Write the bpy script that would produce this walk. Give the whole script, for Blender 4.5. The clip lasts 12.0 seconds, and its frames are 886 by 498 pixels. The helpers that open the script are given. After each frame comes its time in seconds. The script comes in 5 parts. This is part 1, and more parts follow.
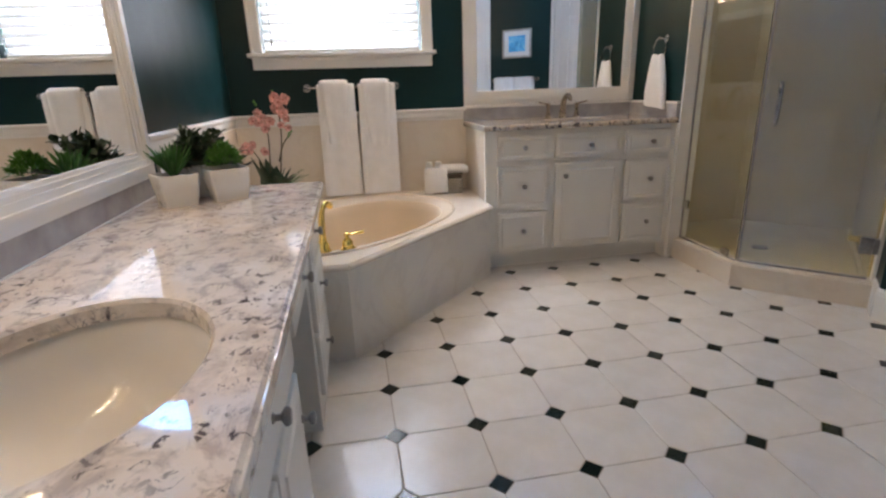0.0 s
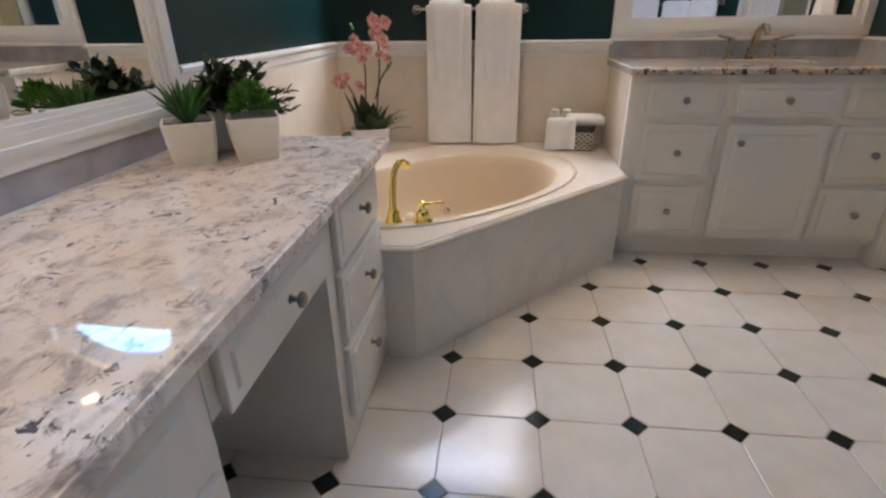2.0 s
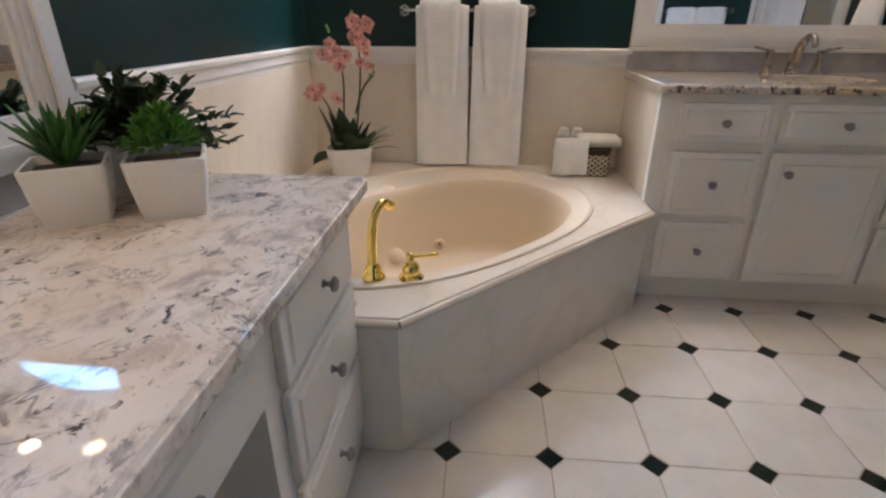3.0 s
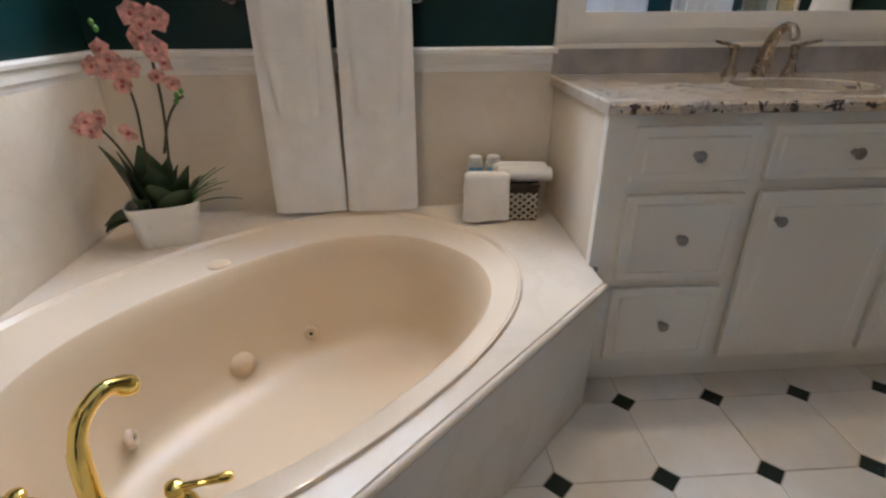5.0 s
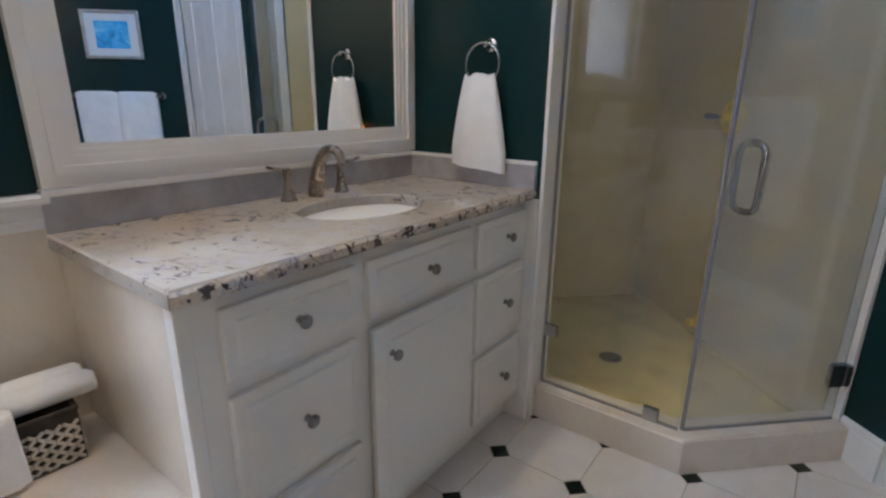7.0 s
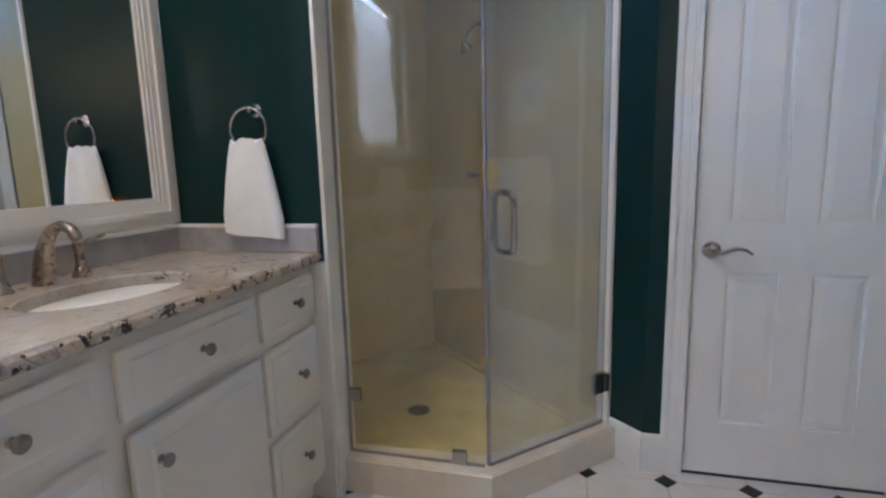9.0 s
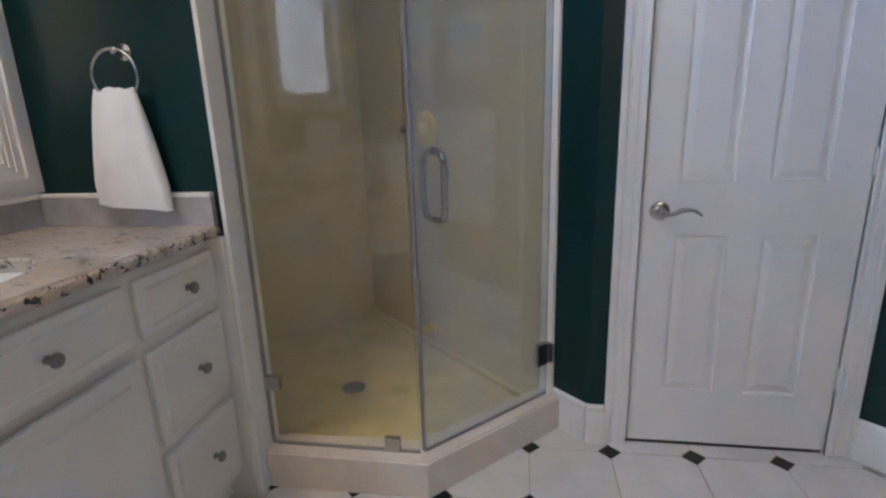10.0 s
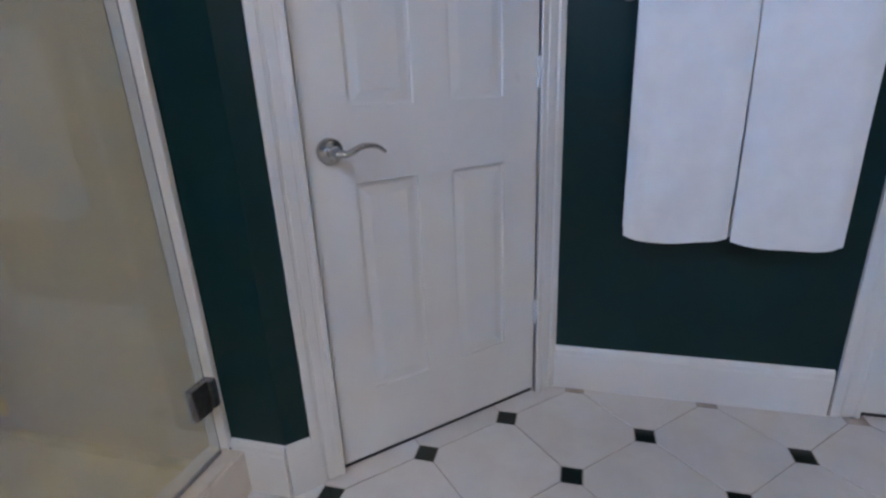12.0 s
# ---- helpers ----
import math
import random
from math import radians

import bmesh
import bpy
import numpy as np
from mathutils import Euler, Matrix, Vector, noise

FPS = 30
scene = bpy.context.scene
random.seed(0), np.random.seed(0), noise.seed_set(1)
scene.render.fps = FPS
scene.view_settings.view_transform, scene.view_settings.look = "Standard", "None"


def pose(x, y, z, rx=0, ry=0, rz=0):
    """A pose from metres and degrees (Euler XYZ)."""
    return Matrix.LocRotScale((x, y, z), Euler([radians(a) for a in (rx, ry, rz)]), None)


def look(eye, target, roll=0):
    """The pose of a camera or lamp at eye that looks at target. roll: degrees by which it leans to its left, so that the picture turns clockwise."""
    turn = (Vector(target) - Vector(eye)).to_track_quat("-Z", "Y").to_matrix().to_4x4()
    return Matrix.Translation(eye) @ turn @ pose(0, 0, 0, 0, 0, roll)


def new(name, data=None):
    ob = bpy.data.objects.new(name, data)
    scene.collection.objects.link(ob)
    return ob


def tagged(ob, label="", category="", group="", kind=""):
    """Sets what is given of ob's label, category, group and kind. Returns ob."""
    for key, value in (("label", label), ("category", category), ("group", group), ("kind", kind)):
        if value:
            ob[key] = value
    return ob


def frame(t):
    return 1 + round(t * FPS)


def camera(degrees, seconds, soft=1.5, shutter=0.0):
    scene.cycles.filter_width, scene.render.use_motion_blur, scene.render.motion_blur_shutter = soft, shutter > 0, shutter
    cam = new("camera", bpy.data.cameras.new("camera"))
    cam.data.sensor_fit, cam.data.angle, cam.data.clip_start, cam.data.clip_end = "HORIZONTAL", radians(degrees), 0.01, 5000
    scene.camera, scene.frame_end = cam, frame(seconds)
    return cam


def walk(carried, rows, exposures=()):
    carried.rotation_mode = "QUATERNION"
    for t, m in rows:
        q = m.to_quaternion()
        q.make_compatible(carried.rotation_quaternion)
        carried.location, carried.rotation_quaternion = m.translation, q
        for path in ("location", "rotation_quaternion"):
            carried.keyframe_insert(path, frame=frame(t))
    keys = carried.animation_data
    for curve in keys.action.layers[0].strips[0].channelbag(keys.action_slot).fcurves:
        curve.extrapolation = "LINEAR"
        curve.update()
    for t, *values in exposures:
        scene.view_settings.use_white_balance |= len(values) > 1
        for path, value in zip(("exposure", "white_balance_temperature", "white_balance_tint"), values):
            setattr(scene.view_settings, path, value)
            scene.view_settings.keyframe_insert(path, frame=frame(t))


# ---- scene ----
cam = camera(82.7, 12.0, 2.4)
PATH = [
    (0, (-0.072, -1.552, 1.196), (0.251, 0.327, 0.59), -1.9),
    (0.5, (-0.043, -1.438, 1.16), (0.164, 0.432, 0.482), -2.0),
    (1, (-0.021, -1.26, 1.172), (0.078, 0.573, 0.378), -0.2),
    (1.5, (0.027, -1.126, 1.173), (0.011, 0.694, 0.343), 0.3),
    (2, (0.148, -0.972, 1.19), (-0.056, 0.833, 0.352), -0.8),
    (2.5, (0.169, -0.766, 1.184), (-0.097, 1.038, 0.362), -0.8),
    (3, (0.077, -0.523, 1.183), (-0.073, 1.292, 0.357), 0.3),
    (3.2, (0.079, -0.44, 1.172), (-0.051, 1.386, 0.366), -0.1),
    (4.8, (0.221, 0.207, 1.22), (0.234, 1.996, 0.327), -1.1),
    (5, (0.235, 0.269, 1.184), (0.349, 2.071, 0.324), -0.3),
    (5.5, (0.305, 0.377, 1.195), (0.67, 2.168, 0.384), -0.9),
    (6, (0.357, 0.473, 1.223), (1.082, 2.182, 0.48), -0.9),
    (6.2, (0.347, 0.543, 1.253), (1.263, 2.162, 0.52), -0.0),
    (6.5, (0.344, 0.596, 1.253), (1.53, 2.073, 0.611), -0.0),
    (7, (0.401, 0.724, 1.283), (1.93, 1.881, 0.713), 0.6),
    (7.5, (0.437, 0.695, 1.274), (2.148, 1.633, 0.838), -1.1),
    (7.7, (0.434, 0.688, 1.266), (2.202, 1.539, 0.877), -1.5),
    (9.3, (0.455, 0.68, 1.251), (2.373, 1.109, 0.884), -1.4),
    (9.5, (0.525, 0.673, 1.269), (2.441, 1.063, 0.846), -1.5),
    (10, (0.687, 0.645, 1.26), (2.599, 0.953, 0.759), -1.9),
    (10.5, (0.891, 0.57, 1.258), (2.785, 0.793, 0.657), -3.0),
    (11, (1.056, 0.68, 1.204), (2.944, 0.506, 0.57), -1.8),
    (11.5, (1.222, 0.685, 1.18), (3.009, 0.097, 0.502), -1.4),
    (12, (1.31, 0.545, 1.088), (2.958, -0.382, 0.435), -2.6),
]
walk(cam, [(t, look(e, a, r)) for t, e, a, r in PATH],
     [(0.0, 0.40, 6650, 14), (3.0, 0.18, 6650, 14), (5.0, 0.0, 6500, 11), (6.5, 0.09, 5900, 11), (7.5, 0.18, 5600, 10), (9.5, 0.28, 5800, 12), (12.0, 0.2, 5600, 14)])
WIN_POWER, ARCH_POWER, BULB, DOWN = 100.0, 36.0, 82.0, 215.0

# ---- light ----
world = bpy.data.worlds.new("sky")
scene.world = world
world.use_nodes = True
wn = world.node_tree.nodes
sky = wn.new("ShaderNodeTexSky")
sky.sky_type, sky.sun_disc, sky.sun_elevation, sky.sun_rotation = "NISHITA", False, radians(48), radians(180)
world.node_tree.links.new(sky.outputs[0], wn["Background"].inputs[0])
wn["Background"].inputs[1].default_value = 0.15
sun = new("sun", bpy.data.lights.new("sun", "SUN"))
sun.data.energy, sun.data.angle, sun.data.color = 3.0, radians(0.5), (1.0, 0.95, 0.88)
sun.matrix_world = look((0, -8, 9), (0, 0, 0))


def area(name, m, w, h, power, color):
    ob = new(name, bpy.data.lights.new(name, "AREA"))
    ob.data.shape, ob.data.size, ob.data.size_y, ob.data.energy, ob.data.color = "RECTANGLE", w, h, power, color
    ob.matrix_world = m
    return ob


WIN_X0, WIN_X1, WIN_Z0, WIN_Z1 = -0.60, 0.465, 1.458, 2.62
WIN_C = (WIN_X0 + WIN_X1) / 2
ARCHES = ((WIN_C, 0.53), (1.27, 0.53))
ARCH_Z, ARCH_RISE = 2.73, 0.40
BACK, LEFT, RIGHT, SIDE = 2.18, -0.85, 2.50, 2.085
CEIL = 3.30
area("window_daylight", look((WIN_C, BACK + 0.145, 2.03), (WIN_C, 0, 1.9)), 1.05, 1.17, WIN_POWER, (0.92, 0.95, 1.0))
for cx, hw in ARCHES:
    sk = area("arch_daylight", look((cx, BACK + 0.175, ARCH_Z), (cx, 0, ARCH_Z)), 2 * hw, 2 * ARCH_RISE, ARCH_POWER, (0.20, 0.52, 1.0))
    sk.data.shape = "ELLIPSE"

# ---- materials ----
def mat(name, color, rough=0.5, metal=0.0, **more):
    m = bpy.data.materials.new(name)
    m.use_nodes = True
    b = m.node_tree.nodes["Principled BSDF"]
    b.inputs["Base Color"].default_value = (*color, 1)
    b.inputs["Roughness"].default_value = rough
    b.inputs["Metallic"].default_value = metal
    for key, value in more.items():
        b.inputs[key.replace("_", " ")].default_value = value
    return m


def node(m, kind, **values):
    n = m.node_tree.nodes.new("ShaderNode" + kind)
    for key, value in values.items():
        n.inputs[key].default_value = value
    return n


def link(m, a, b):
    m.node_tree.links.new(a, b)


def coords(m):
    return node(m, "TexCoord").outputs["Object"]


def noise_of(m, scale, detail=4.0, rough=0.55, distort=0.0):
    n = node(m, "TexNoise", Scale=scale, Detail=detail, Roughness=rough, Distortion=distort)
    link(m, coords(m), n.inputs["Vector"])
    return n.outputs["Fac"]


def ramp(m, fac, stops):
    r = m.node_tree.nodes.new("ShaderNodeValToRGB")
    while len(r.color_ramp.elements) < len(stops):
        r.color_ramp.elements.new(0.5)
    for e, (p, c) in zip(r.color_ramp.elements, stops):
        e.position, e.color = p, (*c, 1)
    link(m, fac, r.inputs[0])
    return r.outputs[0]


def mix(m, fac, a, b):
    n = m.node_tree.nodes.new("ShaderNodeMix")
    n.data_type = "RGBA"
    for sock, v in ((n.inputs[0], fac), (n.inputs[6], a), (n.inputs[7], b)):
        if hasattr(v, "is_linked"):
            link(m, v, sock)
        else:
            sock.default_value = v if isinstance(v, float) else (*v, 1)
    return n.outputs[2]


def bump(m, height, strength, distance=0.002):
    n = node(m, "Bump", Strength=strength, Distance=distance)
    link(m, height, n.inputs["Height"])
    link(m, n.outputs[0], m.node_tree.nodes["Principled BSDF"].inputs["Normal"])


def paint(m, color):
    link(m, color, m.node_tree.nodes["Principled BSDF"].inputs["Base Color"])


def varied(name, color, rough, spread=0.12, scale=3.0, grain=60.0, bumps=0.05, metal=0.0, **more):
    """Paint, stone or plastic: cloudy tint, fine grain and a little gloss variation."""
    m = mat(name, color, rough, metal, **more)
    lo = tuple(c * (1 - spread) for c in color)
    hi = tuple(min(1, c * (1 + spread * 0.6)) for c in color)
    paint(m, ramp(m, noise_of(m, scale), [(0.3, lo), (0.7, hi)]))
    g = node(m, "MapRange")
    link(m, noise_of(m, scale * 2.3), g.inputs["Value"])
    g.inputs["To Min"].default_value, g.inputs["To Max"].default_value = rough * 0.8, min(1, rough * 1.25)
    link(m, g.outputs[0], m.node_tree.nodes["Principled BSDF"].inputs["Roughness"])
    if bumps:
        bump(m, noise_of(m, grain), bumps, 0.001)
    return m


def granite(name, tone=(1.0, 1.0, 1.0), more=0.0, spots=0.0):
    """Polished granite: pale clouds, grey patches, clustered dark veins and flecks."""
    m = mat(name, (0.8, 0.8, 0.8), 0.03)
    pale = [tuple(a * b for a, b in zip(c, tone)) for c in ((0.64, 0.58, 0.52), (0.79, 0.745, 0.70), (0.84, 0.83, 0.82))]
    base = ramp(m, noise_of(m, 5.0, 8, 0.62, 0.6), list(zip((0.30, 0.5, 0.72), pale)))
    mp = node(m, "Mapping")
    mp.inputs["Rotation"].default_value, mp.inputs["Scale"].default_value = (0, 0, 0.5), (1.0, 0.78, 1.0)
    link(m, coords(m), mp.inputs["Vector"])

    def vein(scale, dist, stops, detail=8.0):
        n = node(m, "TexNoise", Scale=scale, Detail=detail, Roughness=0.68, Distortion=dist)
        link(m, mp.outputs[0], n.inputs["Vector"])
        return ramp(m, n.outputs["Fac"], stops)

    w, k = (1, 1, 1), (0, 0, 0)
    grey = vein(17.0, 0.5, [(0.49 - more, k), (0.62 - more, w)])
    c = mix(m, grey, base, (0.43, 0.40, 0.40))
    warm = ramp(m, noise_of(m, 2.0, 5, 0.55, 0.3), [(0.42, k), (0.62, (0.62, 0.62, 0.62))])
    c = mix(m, warm, c, tuple(a * b for a, b in zip((0.72, 0.58, 0.44), tone)))
    dark = vein(36.0, 0.7, [(0.56 - more, k), (0.615 - more, w)])
    patch = ramp(m, noise_of(m, 5.5, 3, 0.5, 0.4), [(0.42, (0.08, 0.08, 0.08)), (0.60, w)])
    both = node(m, "Math")
    both.operation = "MULTIPLY"
    link(m, dark, both.inputs[0]), link(m, patch, both.inputs[1])
    dark = both.outputs[0]
    c = mix(m, dark, c, (0.085, 0.075, 0.085))
    if spots:
        blob = vein(38.0, 0.2, [(0.60 - spots, k), (0.63 - spots, w)], 2.0)
        c = mix(m, blob, c, (0.06, 0.05, 0.055))
    long_vein = vein(4.6, 1.4, [(0.485, k), (0.498, (0.75,) * 3), (0.502, (0.75,) * 3), (0.515, k)], 5.0)
    broken = ramp(m, noise_of(m, 8.0, 3, 0.6), [(0.50, k), (0.60, w)])
    lv = node(m, "Math")
    lv.operation = "MULTIPLY"
    link(m, long_vein, lv.inputs[0]), link(m, broken, lv.inputs[1])
    c = mix(m, lv.outputs[0], c, (0.16, 0.14, 0.15))
    fleck = vein(55.0, 0.2, [(0.66, k), (0.72, w)], 3.0)
    c = mix(m, fleck, c, (0.18, 0.15, 0.14))
    paint(m, c)
    return m


def marble(name, color, vein_color, rough, amount=0.5):
    m = mat(name, color, rough)
    f = ramp(m, noise_of(m, 2.2, 8, 0.6, 1.6), [(0.44, (0, 0, 0)), (0.5, (amount,) * 3), (0.56, (0, 0, 0))])
    cloud = ramp(m, noise_of(m, 1.1, 3), [(0.3, tuple(c * 0.93 for c in color)), (0.7, color)])
    paint(m, mix(m, f, cloud, vein_color))
    return m


def random_tint(name, color, rough, spread, grain=40.0):
    """Pieces that differ a little from one another."""
    m = mat(name, color, rough)
    info = m.node_tree.nodes.new("ShaderNodeObjectInfo")
    a = ramp(m, info.outputs["Random"], [(0.0, tuple(c * (1 - spread) for c in color)), (1.0, color)])
    stain = ramp(m, noise_of(m, 7.0, 6, 0.65), [(0.35, (0.86, 0.84, 0.80)), (0.65, (1, 1, 1))])
    n = m.node_tree.nodes.new("ShaderNodeMix")
    n.data_type, n.blend_type = "RGBA", "MULTIPLY"
    n.inputs[0].default_value = 0.6
    link(m, a, n.inputs[6]), link(m, stain, n.inputs[7])
    paint(m, n.outputs[2])
    bump(m, noise_of(m, grain, 2), 0.03, 0.001)
    return m


M_green = varied("green_paint", (0.0037, 0.026, 0.029), 0.33, 0.06, 2.0, 220.0, 0.05, Specular_IOR_Level=0.3)
M_white = varied("white_paint", (0.78, 0.765, 0.73), 0.34, 0.05, 2.5, 160.0, 0.05)
M_trim = varied("trim_paint", (0.80, 0.79, 0.765), 0.30, 0.05, 3.0, 160.0, 0.05)
M_cream = marble("cream_wainscot", (0.76, 0.69, 0.59), (0.66, 0.58, 0.48), 0.25, 0.35)
M_deck = marble("deck_marble", (0.755, 0.69, 0.605), (0.65, 0.57, 0.485), 0.10, 0.4)
M_skirt = marble("skirt_marble", (0.80, 0.77, 0.72), (0.66, 0.62, 0.57), 0.07, 0.4)
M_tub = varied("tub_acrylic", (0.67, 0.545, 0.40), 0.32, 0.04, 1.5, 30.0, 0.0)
M_granite = granite("granite")
M_granite_e = granite("granite_edge", (0.78, 0.74, 0.68), 0.02, 0.02)
# darker copy of the counter granite: the far vanity's dimmer light is in its tone
M_granite_dim = granite("granite_dim", (0.57, 0.55, 0.505), 0.005)
M_splash = varied("grey_splash", (0.42, 0.41, 0.43), 0.14, 0.25, 9.0, 80.0, 0.0)
M_tile = random_tint("white_tile", (0.71, 0.685, 0.655), 0.13, 0.06)
M_dot = random_tint("dark_tile", (0.010, 0.020, 0.019), 0.12, 0.35)
M_grout = varied("grout", (0.40, 0.34, 0.28), 0.9, 0.3, 14.0, 300.0, 0.4)
M_shower = marble("shower_panel", (0.58, 0.49, 0.27), (0.47, 0.38, 0.18), 0.22, 0.4)
M_pan = varied("shower_pan", (0.63, 0.53, 0.22), 0.35, 0.22, 5.0, 90.0, 0.2)
M_ceiling = varied("ceiling_paint", (0.80, 0.79, 0.77), 0.9, 0.04, 3.0, 120.0, 0.2)
M_towel = varied("white_terry", (0.87, 0.87, 0.87), 0.95, 0.05, 12.0, 420.0, 0.9, Sheen_Weight=0.3)
M_nickel = varied("brushed_nickel", (0.40, 0.335, 0.27), 0.27, 0.1, 20.0, 400.0, 0.0, 1.0)
M_pewter = varied("pewter_knob", (0.30, 0.29, 0.29), 0.30, 0.2, 60.0, 400.0, 0.0, 1.0)
M_chrome = mat("chrome", (0.75, 0.75, 0.76), 0.08, 1.0)
M_satin = varied("satin_nickel", (0.50, 0.49, 0.48), 0.22, 0.1, 30.0, 300.0, 0.0, 1.0)
M_brass = mat("polished_brass", (0.90, 0.66, 0.20), 0.10, 1.0)
M_mirror = mat("mirror", (0.90, 0.91, 0.91), 0.0, 1.0)
M_glass = mat("shower_glass", (0.93, 0.97, 0.94), 0.0, Transmission_Weight=1.0, IOR=1.55)
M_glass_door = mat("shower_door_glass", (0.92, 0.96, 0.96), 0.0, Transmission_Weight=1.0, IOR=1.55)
M_pane = mat("window_glass", (0.97, 0.98, 1.0), 0.0, Transmission_Weight=1.0, IOR=1.45)
M_seal = mat("clear_seal", (0.27, 0.27, 0.29), 0.25)
M_drain = varied("drain_metal", (0.10, 0.075, 0.05), 0.4, 0.3, 60.0, 300.0, 0.0, 0.7)
M_brass_dull = varied("dull_brass", (0.82, 0.58, 0.06), 0.42, 0.2, 30.0, 200.0, 0.0, 0.35)
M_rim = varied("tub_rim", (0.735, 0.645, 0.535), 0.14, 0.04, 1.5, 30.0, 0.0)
M_sink = mat("sink_porcelain", (0.82, 0.79, 0.74), 0.08)
M_ceramic = varied("pot_ceramic", (0.80, 0.795, 0.78), 0.28, 0.06, 6.0, 60.0, 0.05)
M_soil = varied("soil", (0.06, 0.045, 0.03), 0.95, 0.4, 40.0, 90.0, 0.8)
M_leaf = varied("leaf_green", (0.045, 0.17, 0.035), 0.42, 0.45, 9.0, 60.0, 0.1)
M_leaf_b = varied("leaf_bright", (0.07, 0.22, 0.025), 0.5, 0.45, 14.0, 60.0, 0.1)
M_leaf_d = varied("leaf_dark", (0.028, 0.060, 0.026), 0.5, 0.6, 12.0, 60.0, 0.1)
M_stem = varied("stem", (0.06, 0.055, 0.025), 0.6, 0.3, 30.0)
M_petal = varied("petal_pink", (0.74, 0.40, 0.36), 0.6, 0.55, 45.0, 90.0, 0.1)
M_petal_c = mat("petal_throat", (0.42, 0.10, 0.09), 0.6)
M_basket = varied("basket_brown", (0.045, 0.035, 0.028), 0.7, 0.4, 30.0)
M_weave = varied("basket_weave", (0.55, 0.50, 0.42), 0.7, 0.25, 30.0)
M_bottle = mat("bottle_white", (0.78, 0.79, 0.78), 0.3)
M_label = mat("label_blue", (0.25, 0.50, 0.66), 0.5)
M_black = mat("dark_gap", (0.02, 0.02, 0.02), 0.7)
M_frame_s = varied("picture_silver", (0.45, 0.44, 0.42), 0.35, 0.2, 20.0, 200.0, 0.1, 0.6)
M_mat_board = mat("mat_board", (0.75, 0.76, 0.76), 0.8)
M_blind = mat("blind_slat", (0.86, 0.87, 0.88), 0.5, Transmission_Weight=0.0)
M_glow = mat("warm_bulb", (0.9, 0.85, 0.75), 0.4, Emission_Strength=BULB)
M_glow.node_tree.nodes["Principled BSDF"].inputs["Emission Color"].default_value = (1.0, 0.74, 0.47, 1)
M_down = mat("downlight_lens", (0.9, 0.85, 0.75), 0.4, Emission_Strength=DOWN)
M_down.node_tree.nodes["Principled BSDF"].inputs["Emission Color"].default_value = (1.0, 0.76, 0.50, 1)
M_flame = mat("night_glow", (0.9, 0.4, 0.1), 0.4, Emission_Strength=2.5)
M_flame.node_tree.nodes["Principled BSDF"].inputs["Emission Color"].default_value = (1.0, 0.28, 0.04, 1)
M_grass = varied("lawn", (0.05, 0.09, 0.03), 0.9, 0.4, 0.4, 6.0, 0.5)


def slat_translucent():
    nt = M_blind.node_tree
    tr = nt.nodes.new("ShaderNodeBsdfTranslucent")
    tr.inputs[0].default_value = (0.86, 0.90, 0.95, 1)
    mx = nt.nodes.new("ShaderNodeMixShader")
    mx.inputs[0].default_value = 0.13
    nt.links.new(nt.nodes["Principled BSDF"].outputs[0], mx.inputs[1])
    nt.links.new(tr.outputs[0], mx.inputs[2])
    nt.links.new(mx.outputs[0], nt.nodes["Material Output"].inputs[0])


slat_translucent()


def glass_veil(glass, low, high, color):
    """A milky veil on the shower glass: dried water, and on the door a painted reflection."""
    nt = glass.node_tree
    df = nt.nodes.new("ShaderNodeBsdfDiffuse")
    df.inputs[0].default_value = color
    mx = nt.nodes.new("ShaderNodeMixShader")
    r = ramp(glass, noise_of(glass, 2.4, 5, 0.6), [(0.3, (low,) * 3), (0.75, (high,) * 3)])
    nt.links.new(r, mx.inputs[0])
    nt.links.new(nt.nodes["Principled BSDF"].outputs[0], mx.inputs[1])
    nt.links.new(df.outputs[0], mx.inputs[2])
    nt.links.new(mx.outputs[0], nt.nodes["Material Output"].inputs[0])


glass_veil(M_glass, 0.03, 0.09, (0.80, 0.82, 0.80, 1))
# heavier bluish veil: the room's pale reflection on the door, painted as haze
glass_veil(M_glass_door, 0.15, 0.27, (0.64, 0.75, 0.90, 1))


def sea_picture():
    """A small print: blue sky and sea with a darker hull-like smudge."""
    m = mat("blue_print", (0.2, 0.5, 0.8), 0.3)
    paint(m, ramp(m, noise_of(m, 9.0, 5, 0.6, 0.8), [(0.25, (0.03, 0.16, 0.45)), (0.45, (0.06, 0.42, 0.80)), (0.62, (0.20, 0.62, 0.88)), (0.8, (0.72, 0.86, 0.92))]))
    return m


M_print = sea_picture()

# ---- mesh helpers ----
ORG = {}


def thing(name, at, label, category, group="", kind=""):
    ob = new(name)
    ob.empty_display_size = 0.05
    ob.location = at
    ORG[ob] = Vector(at)
    return tagged(ob, label, category, group, kind)


def part(name, bm, material, parent=None, label="", smooth=None, at=None):
    """Link bm, given in room coordinates, as one mesh object under a thing or part."""
    o = ORG[parent] if parent is not None else Vector(at or (0, 0, 0))
    bmesh.ops.translate(bm, verts=bm.verts, vec=-o)
    bmesh.ops.recalc_face_normals(bm, faces=bm.faces)
    me = bpy.data.meshes.new(name)
    bm.to_mesh(me)
    bm.free()
    me.materials.append(material)
    if smooth is not None:
        me.polygons.foreach_set("use_smooth", [True] * len(me.polygons))
        me.set_sharp_from_angle(angle=radians(smooth))
    ob = new(name, me)
    ORG[ob] = o
    if parent is not None:
        ob.parent = parent
    else:
        ob.location = o
    if label:
        ob["label"] = label
    return ob


def setting(name, bm, material, label, category, smooth=None):
    return tagged(part(name, bm, material, None, "", smooth), label, category, kind="structure")


